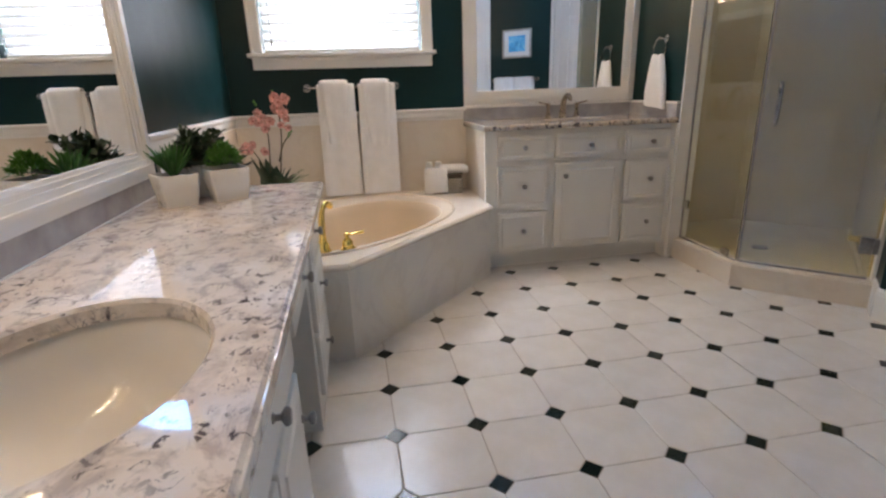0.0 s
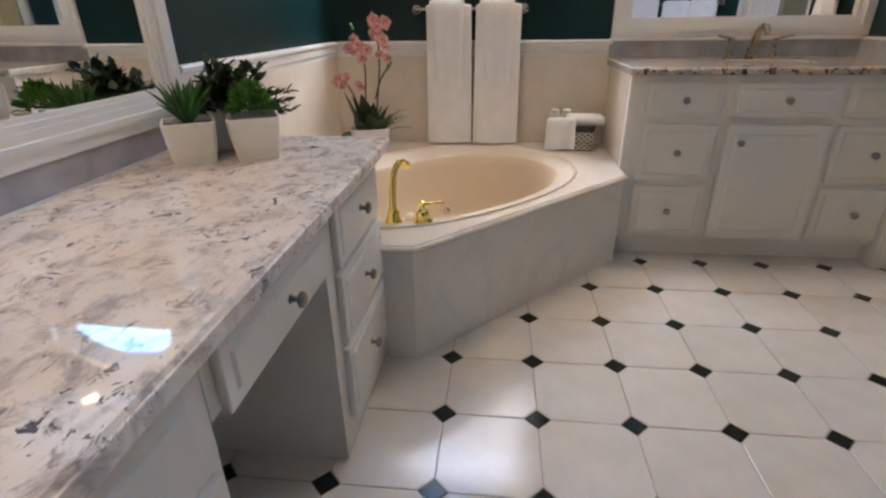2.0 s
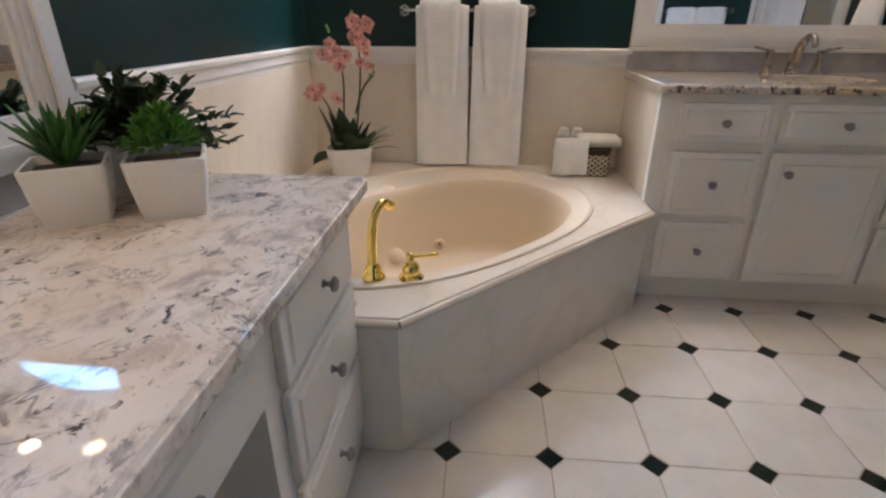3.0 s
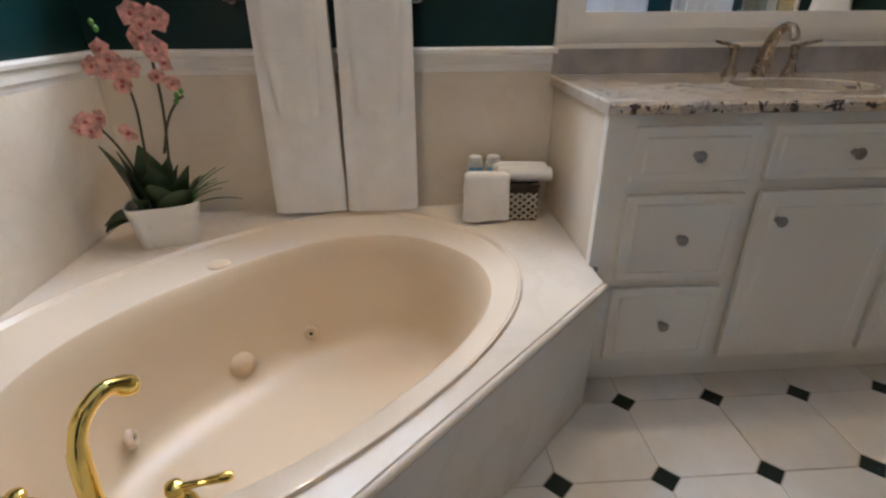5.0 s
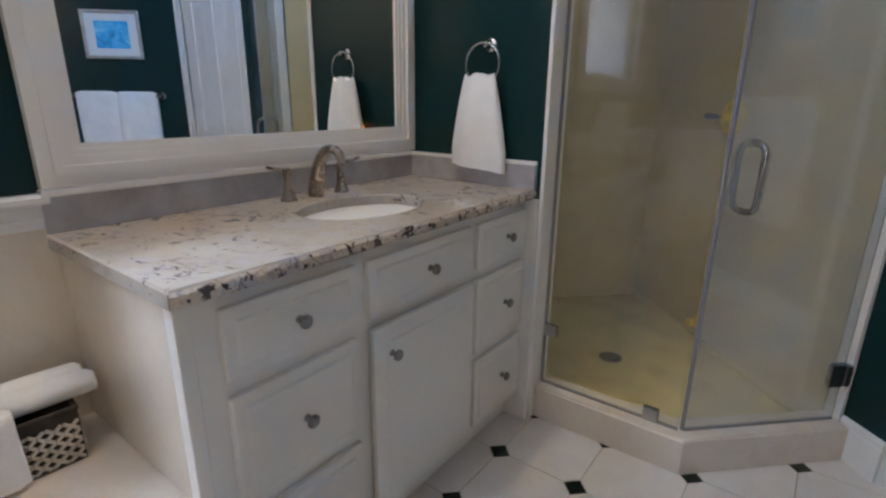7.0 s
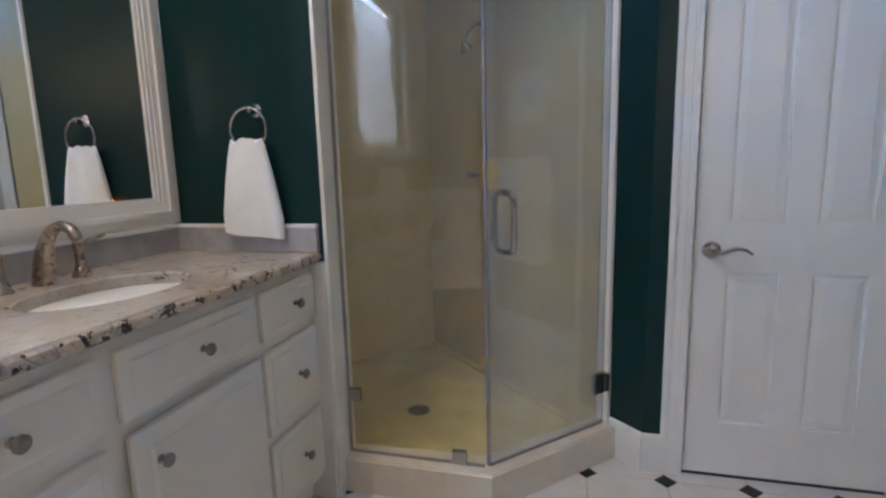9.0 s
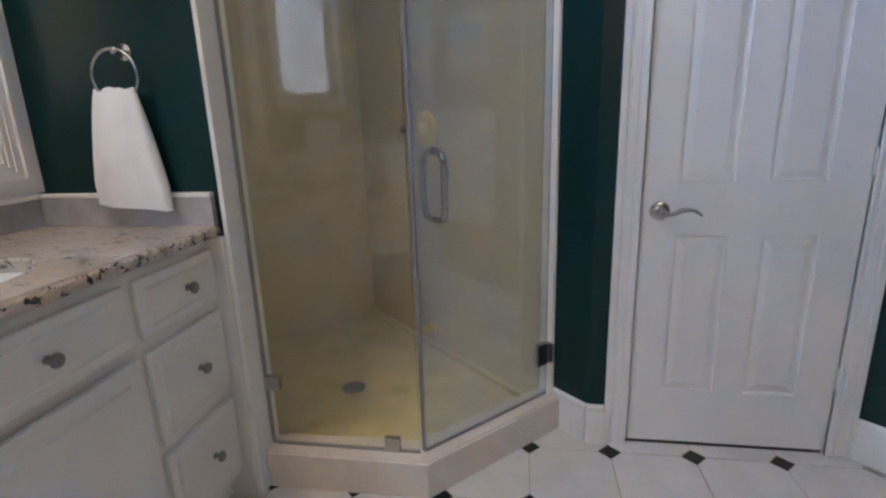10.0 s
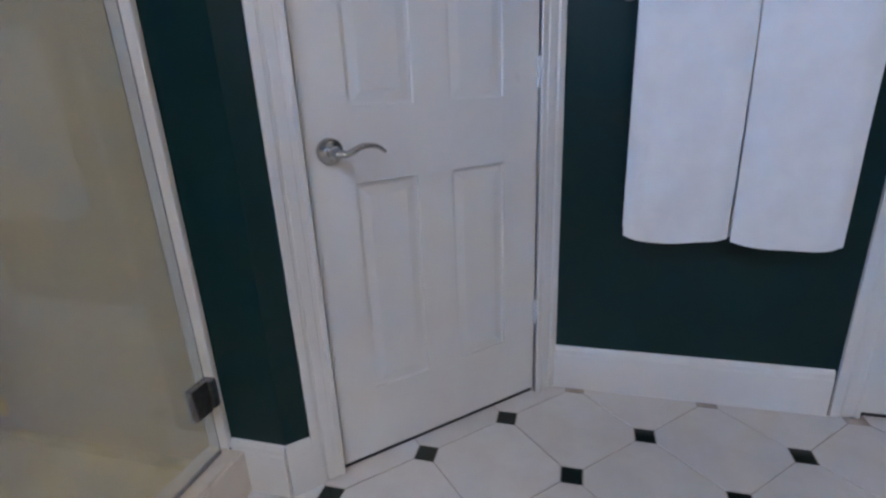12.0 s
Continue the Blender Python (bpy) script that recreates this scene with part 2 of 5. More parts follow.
def box(bm, a, b, bev=0.0, m=None, seg=2):
    size = [abs(q - p) for p, q in zip(a, b)]
    mid = [(p + q) / 2 for p, q in zip(a, b)]
    vs = bmesh.ops.create_cube(bm, size=1, matrix=Matrix.LocRotScale(mid, None, size))["verts"]
    if bev:
        es = list({e for v in vs for e in v.link_edges})
        r = bmesh.ops.bevel(bm, geom=es, offset=min(bev, min(size) * 0.45), segments=seg, affect="EDGES", profile=0.6)
        vs = list({v for f in r["faces"] for v in f.verts} | {v for v in vs if v.is_valid})
        vs = list({w for v in vs for f in v.link_faces for w in f.verts})
    if m is not None:
        bmesh.ops.transform(bm, matrix=m, verts=vs)
    return vs


def boxed(a, b, bev=0.0, m=None, seg=2):
    bm = bmesh.new()
    box(bm, a, b, bev, m, seg)
    return bm


def prism(bm, pts, z0, z1, m=None):
    lo = [bm.verts.new((x, y, z0)) for x, y in pts]
    hi = [bm.verts.new((x, y, z1)) for x, y in pts]
    n = len(pts)
    bm.faces.new(lo[::-1]), bm.faces.new(hi)
    for i in range(n):
        bm.faces.new((lo[i], lo[(i + 1) % n], hi[(i + 1) % n], hi[i]))
    if m is not None:
        bmesh.ops.transform(bm, matrix=m, verts=lo + hi)
    return lo + hi


def lathe(bm, profile, m=None, seg=16, sx=1.0, sy=1.0, close=True):
    rings = []
    for r, z in profile:
        rings.append([bm.verts.new((r * sx * math.cos(a), r * sy * math.sin(a), z)) for a in (2 * math.pi * k / seg for k in range(seg))])
    for p, q in zip(rings, rings[1:]):
        for k in range(seg):
            bm.faces.new((p[k], p[(k + 1) % seg], q[(k + 1) % seg], q[k]))
    if close:
        bm.faces.new(rings[0][::-1]), bm.faces.new(rings[-1])
    if m is not None:
        bmesh.ops.transform(bm, matrix=m, verts=[v for r in rings for v in r])


def tube(bm, pts, radii, seg=10, flat=1.0):
    pts = [Vector(p) for p in pts]
    if not hasattr(radii, "__len__"):
        radii = [radii] * len(pts)
    rings, side = [], None
    for i, (p, r) in enumerate(zip(pts, radii)):
        d = (pts[min(i + 1, len(pts) - 1)] - pts[max(i - 1, 0)]).normalized()
        if side is None:
            side = d.orthogonal().normalized()
        side = (side - d * side.dot(d)).normalized()
        up = d.cross(side)
        rings.append([bm.verts.new(p + r * (side * math.cos(a) + up * math.sin(a) * flat)) for a in (2 * math.pi * k / seg for k in range(seg))])
    for p, q in zip(rings, rings[1:]):
        for k in range(seg):
            bm.faces.new((p[k], p[(k + 1) % seg], q[(k + 1) % seg], q[k]))
    bm.faces.new(rings[0][::-1]), bm.faces.new(rings[-1])


def curve_pts(ctrl, n=24):
    """Smooth points through a few control points."""
    c = [Vector(p) for p in ctrl]
    c = [2 * c[0] - c[1], *c, 2 * c[-1] - c[-2]]
    out = []
    spans = len(c) - 3
    for k in range(n + 1):
        s = min(k / n * spans, spans - 1e-6)
        i, t = int(s), s - int(s)
        a, b, d, e = c[i:i + 4]
        out.append(0.5 * (2 * b + (d - a) * t + (2 * a - 5 * b + 4 * d - e) * t * t + (3 * b - a - 3 * d + e) * t ** 3))
    return out


def strip(bm, loops):
    """Quads between loops of equal length, closed round each loop."""
    rows = [[bm.verts.new(p) for p in lp] for lp in loops]
    n = len(rows[0])
    for p, q in zip(rows, rows[1:]):
        for k in range(n):
            bm.faces.new((p[k], p[(k + 1) % n], q[(k + 1) % n], q[k]))
    return rows


DIAG = Matrix.Translation((2.5, -0.560, 0)) @ pose(0, 0, 0, 0, 0, 225)      # x runs along the towel wall, +y out of the room
DIAG2 = Matrix.Translation((2.5, 0.39, 0)) @ pose(0, 0, 0, 0, 0, 45)       # x runs along the shower wall, -y out of the room

# ---- floor ----
P, CUT, GAP = 0.305, 0.043, 0.0016
floor = setting("floor", boxed((-0.97, -2.42, -0.12), (3.9, 2.30, -0.0035)), M_grout, "bathroom floor with recessed beige grout", "floor")


# ---- walls ----
def wall_strips(xs, solids, y0, y1):
    """A wall along x built of upright strips; solids(x) lists the z-intervals that are wall at x."""
    bm = bmesh.new()
    for a, b in zip(xs, xs[1:]):
        for (p0, p1), (q0, q1) in zip(solids(a + 1e-5), solids(b - 1e-5)):
            vs = [bm.verts.new(v) for v in ((a, y0, p0), (b, y0, q0), (b, y0, q1), (a, y0, p1), (a, y1, p0), (b, y1, q0), (b, y1, q1), (a, y1, p1))]
            for f in ((0, 1, 2, 3), (7, 6, 5, 4), (0, 4, 5, 1), (3, 2, 6, 7), (0, 3, 7, 4), (1, 5, 6, 2)):
                bm.faces.new([vs[i] for i in f])
    bmesh.ops.remove_doubles(bm, verts=bm.verts, dist=1e-5)
    return bm


def back_solids(x):
    for cx, hw in ARCHES:
        if abs(x - cx) < hw:
            top = ARCH_Z + ARCH_RISE * math.sqrt(max(0, 1 - ((x - cx) / hw) ** 2))
            if WIN_X0 < x < WIN_X1:
                return [(-0.1, WIN_Z0), (WIN_Z1, ARCH_Z), (top, CEIL)]
            return [(-0.1, ARCH_Z), (top, CEIL)]
    return [(-0.1, CEIL)]


xs = {-0.97, 3.3, WIN_X0, WIN_X1}
for cx, hw in ARCHES:
    xs |= {round(cx + hw * math.sin(math.pi * k / 32), 5) for k in range(-16, 17)}
xs = sorted(xs)
xs = [x for k, x in enumerate(xs) if k == 0 or x - xs[k - 1] > 1e-4]
setting("wall_back", wall_strips(xs, back_solids, BACK, BACK + 0.17), M_green, "dark green painted wall with a window and two arched transoms", "wall")
setting("wall_left", boxed((LEFT - 0.12, -2.42, -0.1), (LEFT, BACK, CEIL)), M_green, "dark green painted side wall", "wall")
bm = bmesh.new()
box(bm, (RIGHT, -0.560, -0.1), (RIGHT + 0.12, -0.478, CEIL))
box(bm, (RIGHT, -0.478, 2.455), (RIGHT + 0.12, 0.243, CEIL))
prism(bm, [(RIGHT, 0.243), (RIGHT + 0.12, 0.243), (RIGHT + 0.12, 0.37), (RIGHT, 0.39)], -0.1, CEIL)
setting("wall_right", bm, M_green, "dark green wall around a white door", "wall")
bm = bmesh.new()
box(bm, (0, 0, -0.1), (0.95, 0.12, CEIL), m=DIAG)
box(bm, (0.95, 0, 2.455), (1.75, 0.12, CEIL), m=DIAG)
box(bm, (1.75, 0, -0.1), (2.62, 0.12, CEIL), m=DIAG)
setting("wall_entry", bm, M_green, "dark green angled wall with towel bar and doorway", "wall")
setting("wall_shower", boxed((0, -0.12, -0.1), (1.70, 0, CEIL), m=DIAG2), M_green, "dark green angled wall running into the shower", "wall")
setting("wall_shower_end", boxed((1.70, -0.12, -0.1), (1.82, 0.95, CEIL), m=DIAG2), M_shower, "tan end wall of the shower", "wall")
setting("wall_vanity_side", boxed((SIDE, 1.548, -0.1), (SIDE + 0.125, BACK, CEIL)), M_green, "dark green partition between vanity and shower", "wall")
setting("wall_south", boxed((-0.97, -2.42, -0.1), (0.85, -2.30, CEIL)), M_green, "dark green wall behind the walker", "wall")
setting("ceiling", boxed((-0.97, -2.42, CEIL), (3.95, BACK + 0.17, CEIL + 0.1)), M_ceiling, "white painted ceiling", "ceiling")
ground = setting("ground", boxed((-250, -250, -3.6), (250, 250, -3.4)), M_grass, "lawn outside the house", "ground")

# shower linings, set proud of the walls
setting("shower_lining", boxed((SIDE + 0.13, BACK - 0.012, 0.04), (3.14, BACK - 0.002, 2.45)), M_shower, "tan cultured stone shower wall panel", "wall panel")
setting("shower_lining", boxed((0.245, 0.002, 0.04), (1.695, 0.012, 2.45), m=DIAG2), M_shower, "tan cultured stone shower wall panel", "wall panel")
setting("shower_lining", boxed((SIDE + 0.127, 1.56, 0.04), (SIDE + 0.137, BACK - 0.014, 2.45)), M_shower, "tan cultured stone shower wall panel", "wall panel")


# unseen slab, added to stop light from above reaching the shower
bm = bmesh.new(); prism(bm, [(SIDE + 0.126, BACK - 0.001), (SIDE + 0.126, 1.0), (2.62, 0.515), (3.70, 1.595), (3.125, BACK - 0.001)], 2.452, 2.53)
setting("shower_light_block", bm, M_ceiling, "unseen slab added over the shower stall to keep its inside dim", "ceiling")


def board(profile, a, b, m=None):
    """A moulding: a profile of (out, up) swept from a to b along x; out is towards -y."""
    bm = bmesh.new()
    p = [bm.verts.new((a, -o, u)) for o, u in profile]
    q = [bm.verts.new((b, -o, u)) for o, u in profile]
    n = len(p)
    for k in range(n):
        bm.faces.new((p[k], p[(k + 1) % n], q[(k + 1) % n], q[k]))
    bm.faces.new(p[::-1]), bm.faces.new(q)
    if m is not None:
        bmesh.ops.transform(bm, matrix=m, verts=bm.verts)
    return bm


def base_profile(h):
    return [(0.0, 0.0), (0.014, 0.0), (0.014, h - 0.035), (0.011, h - 0.028), (0.011, h - 0.014), (0.006, h - 0.004), (0.0, h)]


FACE_LEFT = pose(LEFT, 0, 0, 0, 0, 90)      # for the left wall: x -> y, out -> +x
FACE_BACK = pose(0, BACK, 0)
FACE_RIGHT = pose(RIGHT, 0, 0, 0, 0, -90)   # x -> -y, out -> -x
SHOWER_STUB = Matrix.Translation((2.5, 0.39, 0)) @ pose(0, 0, 0, 0, 0, 45) @ Matrix.Scale(-1, 4, (0, 1, 0))
setting("baseboard", board(base_profile(0.165), 0.0, 0.86, DIAG), M_trim, "white painted baseboard", "baseboard")
setting("baseboard", board(base_profile(0.165), -0.39, -0.322, FACE_RIGHT), M_trim, "short white baseboard beside the door", "baseboard")
setting("baseboard", board(base_profile(0.165), 0.0, 0.165, SHOWER_STUB), M_trim, "short angled white baseboard by the shower", "baseboard")
setting("baseboard", board(base_profile(0.165), 1.84, 2.5, DIAG), M_trim, "white painted baseboard", "baseboard")

# wainscot with a moulded cap round the tub
cap = [(0.0, 0.981), (0.012, 0.981), (0.014, 0.996), (0.020, 1.006), (0.020, 1.036), (0.030, 1.044), (0.032, 1.056), (0.026, 1.064), (0.0, 1.064)]
wain = setting("wainscot", boxed((LEFT + 0.012, BACK - 0.012, 0.44), (0.7705, BACK - 0.001, 0.984)), M_cream, "cream cultured marble wainscot panel", "wainscot")
wain2 = setting("wainscot", boxed((LEFT + 0.001, 0.655, 0.44), (LEFT + 0.012, BACK - 0.001, 0.984)), M_cream, "cream cultured marble wainscot panel", "wainscot")
setting("trim", board(cap, LEFT, 0.768, FACE_BACK), M_trim, "cream moulded cap along the wainscot", "trim")
setting("trim", board(cap, 0.56, BACK - 0.03, FACE_LEFT), M_trim, "cream moulded cap along the wainscot", "trim")

# partition end and shower jamb
setting("trim", boxed((SIDE - 0.012, 1.532, 0.0), (SIDE + 0.137, 1.547, 2.45), 0.003), M_trim, "white casing on the end of the partition", "trim")
setting("trim", boxed((0.165, 0.002, 0.14), (0.235, 0.020, 2.45), 0.004, DIAG2), M_trim, "white jamb beside the shower door", "trim")

# ---- window ----
win = tagged(thing("window_1", (WIN_C, BACK, WIN_Z0), "white framed window with closed white slatted blinds", "window", kind="structure"))


def casing_profile(bm, a, b, w, m):
    """A stepped flat casing from a to b (lengths along x), w wide (along z from 0)."""
    box(bm, (a, -0.018, 0), (b, 0, w), 0.003, m)
    box(bm, (a, -0.026, w * 0.78), (b, -0.016, w), 0.004, m)
    box(bm, (a, -0.022, w * 0.08), (b, -0.016, w * 0.2), 0.003, m)


def up(x, z, flip=1):
    """Frame for an upright casing: local x goes up, local z goes sideways."""
    return Matrix(((0, 0, flip, x), (0, 1, 0, BACK), (1, 0, 0, z), (0, 0, 0, 1)))


bm = bmesh.new(); casing_profile(bm, 0, WIN_Z1 - WIN_Z0 + 0.07, 0.075, up(WIN_X0, WIN_Z0, -1)); part("side_casing", bm, M_trim, win)
bm = bmesh.new(); casing_profile(bm, 0, WIN_Z1 - WIN_Z0 + 0.07, 0.075, up(WIN_X1, WIN_Z0)); part("side_casing", bm, M_trim, win)
bm = bmesh.new(); casing_profile(bm, WIN_X0, WIN_X1, 0.07, pose(0, BACK, WIN_Z1)); part("head_casing", bm, M_trim, win)
part("sill", boxed((WIN_X0 - 0.095, BACK - 0.06, WIN_Z0 - 0.028), (WIN_X1 + 0.095, BACK + 0.11, WIN_Z0 - 0.002), 0.008), M_trim, win)
bm = bmesh.new(); box(bm, (WIN_X0 - 0.07, BACK - 0.018, WIN_Z0 - 0.105), (WIN_X1 + 0.07, BACK, WIN_Z0 - 0.028), 0.004); box(bm, (WIN_X0 - 0.07, BACK - 0.028, WIN_Z0 - 0.05), (WIN_X1 + 0.07, BACK - 0.016, WIN_Z0 - 0.03), 0.005)
part("apron", bm, M_trim, win)
bm = bmesh.new()
for x in (WIN_X0 + 0.001, WIN_X1 - 0.026):
    box(bm, (x, BACK + 0.115, WIN_Z0), (x + 0.025, BACK + 0.14, WIN_Z1), 0.003)
for z in (WIN_Z0, (WIN_Z0 + WIN_Z1) / 2, WIN_Z1 - 0.026):
    box(bm, (WIN_X0 + 0.026, BACK + 0.115, z), (WIN_X1 - 0.026, BACK + 0.14, z + 0.025), 0.003)
part("sash", bm, M_trim, win)
part("glass_pane", boxed((WIN_X0 + 0.02, BACK + 0.124, WIN_Z0 + 0.02), (WIN_X1 - 0.02, BACK + 0.129, WIN_Z1 - 0.02)), M_pane, win).visible_shadow = False

blind = thing("window_blind", (WIN_C, BACK + 0.07, WIN_Z0), "white slatted venetian blind, lowered and glowing with daylight", "blind")
pitch = 0.056
count = int((WIN_Z1 - WIN_Z0 - 0.09) / pitch)
first = None
for k in range(count):
    z = WIN_Z0 + 0.045 + k * pitch
    if first is None:
        bm = bmesh.new()
        box(bm, (-0.522, -0.040, -0.0014), (0.522, 0.040, 0.0014), 0.001, pose(0, 0, 0, 68, 0, 0), 1)
        bmesh.ops.translate(bm, verts=bm.verts, vec=ORG[blind])
        first = part("slat", bm, M_blind, blind)
        first.location = (0, 0, z - WIN_Z0)
    else:
        o = new("slat", first.data)
        o.parent = blind
        o.location = (0, 0, z - WIN_Z0)
part("bottom_rail", boxed((WIN_C - 0.524, BACK + 0.05, WIN_Z0 + 0.004), (WIN_C + 0.524, BACK + 0.09, WIN_Z0 + 0.022), 0.004), M_trim, blind)
part("head_rail", boxed((WIN_C - 0.527, BACK + 0.04, WIN_Z1 - 0.05), (WIN_C + 0.527, BACK + 0.10, WIN_Z1 - 0.002), 0.004), M_trim, blind)
for dx in (-0.38, 0.0, 0.38):
    bm = bmesh.new(); tube(bm, [(WIN_C + dx, BACK + 0.042, WIN_Z0 + 0.02), (WIN_C + dx, BACK + 0.042, WIN_Z1 - 0.04)], 0.0012, 6); part("ladder_cord", bm, M_trim, blind)
bm = bmesh.new(); tube(bm, [(WIN_X0 + 0.06, BACK + 0.036, WIN_Z0 + 0.07), (WIN_X0 + 0.06, BACK + 0.036, WIN_Z1 - 0.05)], 0.0025, 6); lathe(bm, [(0.004, 0), (0.007, 0.01), (0.005, 0.035)], pose(WIN_X0 + 0.06, BACK + 0.036, WIN_Z0 + 0.045), 8); part("pull_cord", bm, M_seal, blind)

for n, (cx, hw) in enumerate(ARCHES):
    w = tagged(thing("window_%d" % (n + 2), (cx, BACK, ARCH_Z), "half-round white transom window showing blue sky", "window", kind="structure"))
    bm = bmesh.new()
    K = 28
    ring = []
    for s, d in ((0.0, -0.015), (0.065, -0.015), (0.065, 0.0), (0.0, 0.0)):
        ring.append([(cx + (hw + s) * math.cos(math.pi * k / K), BACK + d, ARCH_Z + (ARCH_RISE + s) * math.sin(math.pi * k / K)) for k in range(K + 1)])
    rows = [[bm.verts.new(p) for p in r] for r in ring]
    for a, b in zip(rows, rows[1:] + rows[:1]):
        for k in range(K):
            bm.faces.new((a[k], a[k + 1], b[k + 1], b[k]))
    part("arch_casing", bm, M_trim, w)
    part("arch_sill", boxed((cx - hw - 0.07, BACK - 0.03, ARCH_Z - 0.03), (cx + hw + 0.07, BACK + 0.02, ARCH_Z - 0.001), 0.005), M_trim, w)
    bm = bmesh.new()
    arc = [(cx + (hw - 0.004) * math.cos(math.pi * k / K), ARCH_Z + 0.004 + (ARCH_RISE - 0.008) * math.sin(math.pi * k / K)) for k in range(K + 1)]
    prism(bm, arc, 0, 0.005, Matrix(((1, 0, 0, 0), (0, 0, -1, BACK + 0.13), (0, 1, 0, 0), (0, 0, 0, 1))))
    part("glass_pane", bm, M_pane, w).visible_shadow = False

# ---- doors ----
def panel_door(name, m, width, label, lever_at, lever_dir, hinge_side):
    """A moulded six-panel door; local x across, -y into the room, with casing, lever and hinges."""
    t = tagged(thing(name, m.translation, label, "door", kind="structure"))

    def add(nm, bm, material, parent=t, label="", smooth=None):
        bmesh.ops.transform(bm, matrix=m, verts=bm.verts)
        return part(nm, bm, material, parent, label, smooth)

    H, st = 2.44, 0.125
    mid = width / 2
    cols = ((st, mid - 0.055), (mid + 0.055, width - st))
    rows = ((0.235, 0.835), (1.025, 1.95), (2.055, 2.325))
    add("leaf", boxed((0.0055, 0.0075, 0.013), (width - 0.001, 0.035, H)), M_trim)
    bm = bmesh.new()
    for x0, x1 in ((0.0055, cols[0][0]), (cols[0][1], cols[1][0]), (cols[1][1], width - 0.001)):
        box(bm, (x0, 0.0, 0.013), (x1, 0.0085, H), 0.0025)
    for z0, z1 in ((0.013, rows[0][0]), (rows[0][1], rows[1][0]), (rows[1][1], rows[2][0]), (rows[2][1], H)):
        for x0, x1 in cols:
            box(bm, (x0 - 0.003, 0.0002, z0), (x1 + 0.003, 0.0085, z1), 0.0025)
    face = add("stile_and_rail", bm, M_trim)
    for x0, x1 in cols:
        for z0, z1 in rows:
            bm = bmesh.new()
            a, b = (x0 + 0.008, 0.0125, z0 + 0.008), (x1 - 0.008, 0.0125, z1 - 0.008)
            i = 0.026
            lo = [bm.verts.new(v) for v in ((a[0], 0.0078, a[2]), (b[0], 0.0078, a[2]), (b[0], 0.0078, b[2]), (a[0], 0.0078, b[2]))]
            hi = [bm.verts.new(v) for v in ((a[0] + i, 0.0025, a[2] + i), (b[0] - i, 0.0025, a[2] + i), (b[0] - i, 0.0025, b[2] - i), (a[0] + i, 0.0025, b[2] - i))]
            for k in range(4):
                bm.faces.new((lo[k], lo[(k + 1) % 4], hi[(k + 1) % 4], hi[k]))
            bm.faces.new(hi), bm.faces.new(lo[::-1])
            add("panel", bm, M_trim)
    cw = 0.085
    for x, f in ((-0.001, -1), (width + 0.001, 1)):
        bm = bmesh.new()
        for a, b, d in ((0.0, cw, 0.016), (cw * 0.72, cw, 0.024), (cw * 0.30, cw * 0.62, 0.019), (0.0, 0.014, 0.020)):
            box(bm, (x + f * a, -d, 0.0), (x + f * b, -0.001, H + 0.02 + cw * 0.6), 0.003)
        add("casing", bm, M_trim)
    bm = bmesh.new()
    for a, b, d in ((0.0, cw, 0.016), (cw * 0.72, cw, 0.024), (cw * 0.30, cw * 0.62, 0.019)):
        box(bm, (-0.008, -d, H + 0.012 + a), (width + 0.008, -0.001, H + 0.012 + b), 0.003)
    add("head_casing", bm, M_trim)
    bm = bmesh.new()
    box(bm, (-0.007, 0.0, 0.0), (0.0015, 0.12, H + 0.01)), box(bm, (width - 0.0015, 0.0, 0.0), (width + 0.007, 0.12, H + 0.01)), box(bm, (-0.007, 0.0, H + 0.003), (width + 0.007, 0.12, H + 0.012))
    add("jamb", bm, M_trim)
    # threshold painted black so the gap under the leaf reads as shade
    add("threshold_shade", boxed((0.0, 0.004, -0.002), (width, 0.12, 0.004)), M_black)
    # black strip added behind the side gap, standing in for its shade
    add("gap_shade", boxed((0.0016, 0.010, 0.004), (0.0054, 0.030, H)), M_black, label="dark strip painting the shade in the door's side gap")
    # lever
    lx, lz, s = lever_at, 0.925, lever_dir
    bm = bmesh.new(); lathe(bm, [(0.0335, 0), (0.0335, 0.004), (0.031, 0.009), (0.020, 0.012), (0.013, 0.016), (0.012, 0.038), (0.015, 0.042), (0.013, 0.052)], Matrix.Translation((lx, 0, lz)) @ pose(0, 0, 0, 90), 24)
    h = add("door_lever", bm, M_satin, face, "satin nickel lever handle", 40)
    bm = bmesh.new(); tube(bm, curve_pts([(lx, -0.047, lz), (lx + s * 0.03, -0.05, lz - 0.004), (lx + s * 0.065, -0.052, lz + 0.010), (lx + s * 0.10, -0.052, lz + 0.008), (lx + s * 0.125, -0.050, lz - 0.008)], 16), [0.010] * 4 + [0.0085] * 6 + [0.007] * 4 + [0.006] * 3, 10, 0.8)
    add("door_lever", bm, M_satin, face, "curved satin nickel lever arm", 60)
    add("strike_plate", boxed((-0.004 if s > 0 else width - 0.002, -0.0015, lz - 0.028), (0.002 if s > 0 else width + 0.004, 0.012, lz + 0.028)), M_pewter)
    for z in (0.27, 1.04, 2.16):
        bm = bmesh.new(); lathe(bm, [(0.005, 0), (0.0065, 0.004), (0.0065, 0.084), (0.005, 0.088)], pose(hinge_side, -0.006, z), 8)
        add("hinge", bm, M_trim)
    return t


panel_door("door_1", Matrix.Translation((RIGHT + 0.012, 0.237, 0)) @ pose(0, 0, 0, 0, 0, -90), 0.71, "closed white six-panel closet door with a nickel lever", 0.066, 1, 0.712)
panel_door("door_2", DIAG @ pose(0.955, 0.012, 0), 0.79, "closed white six-panel entry door in the angled wall", 0.066, 1, 0.792)


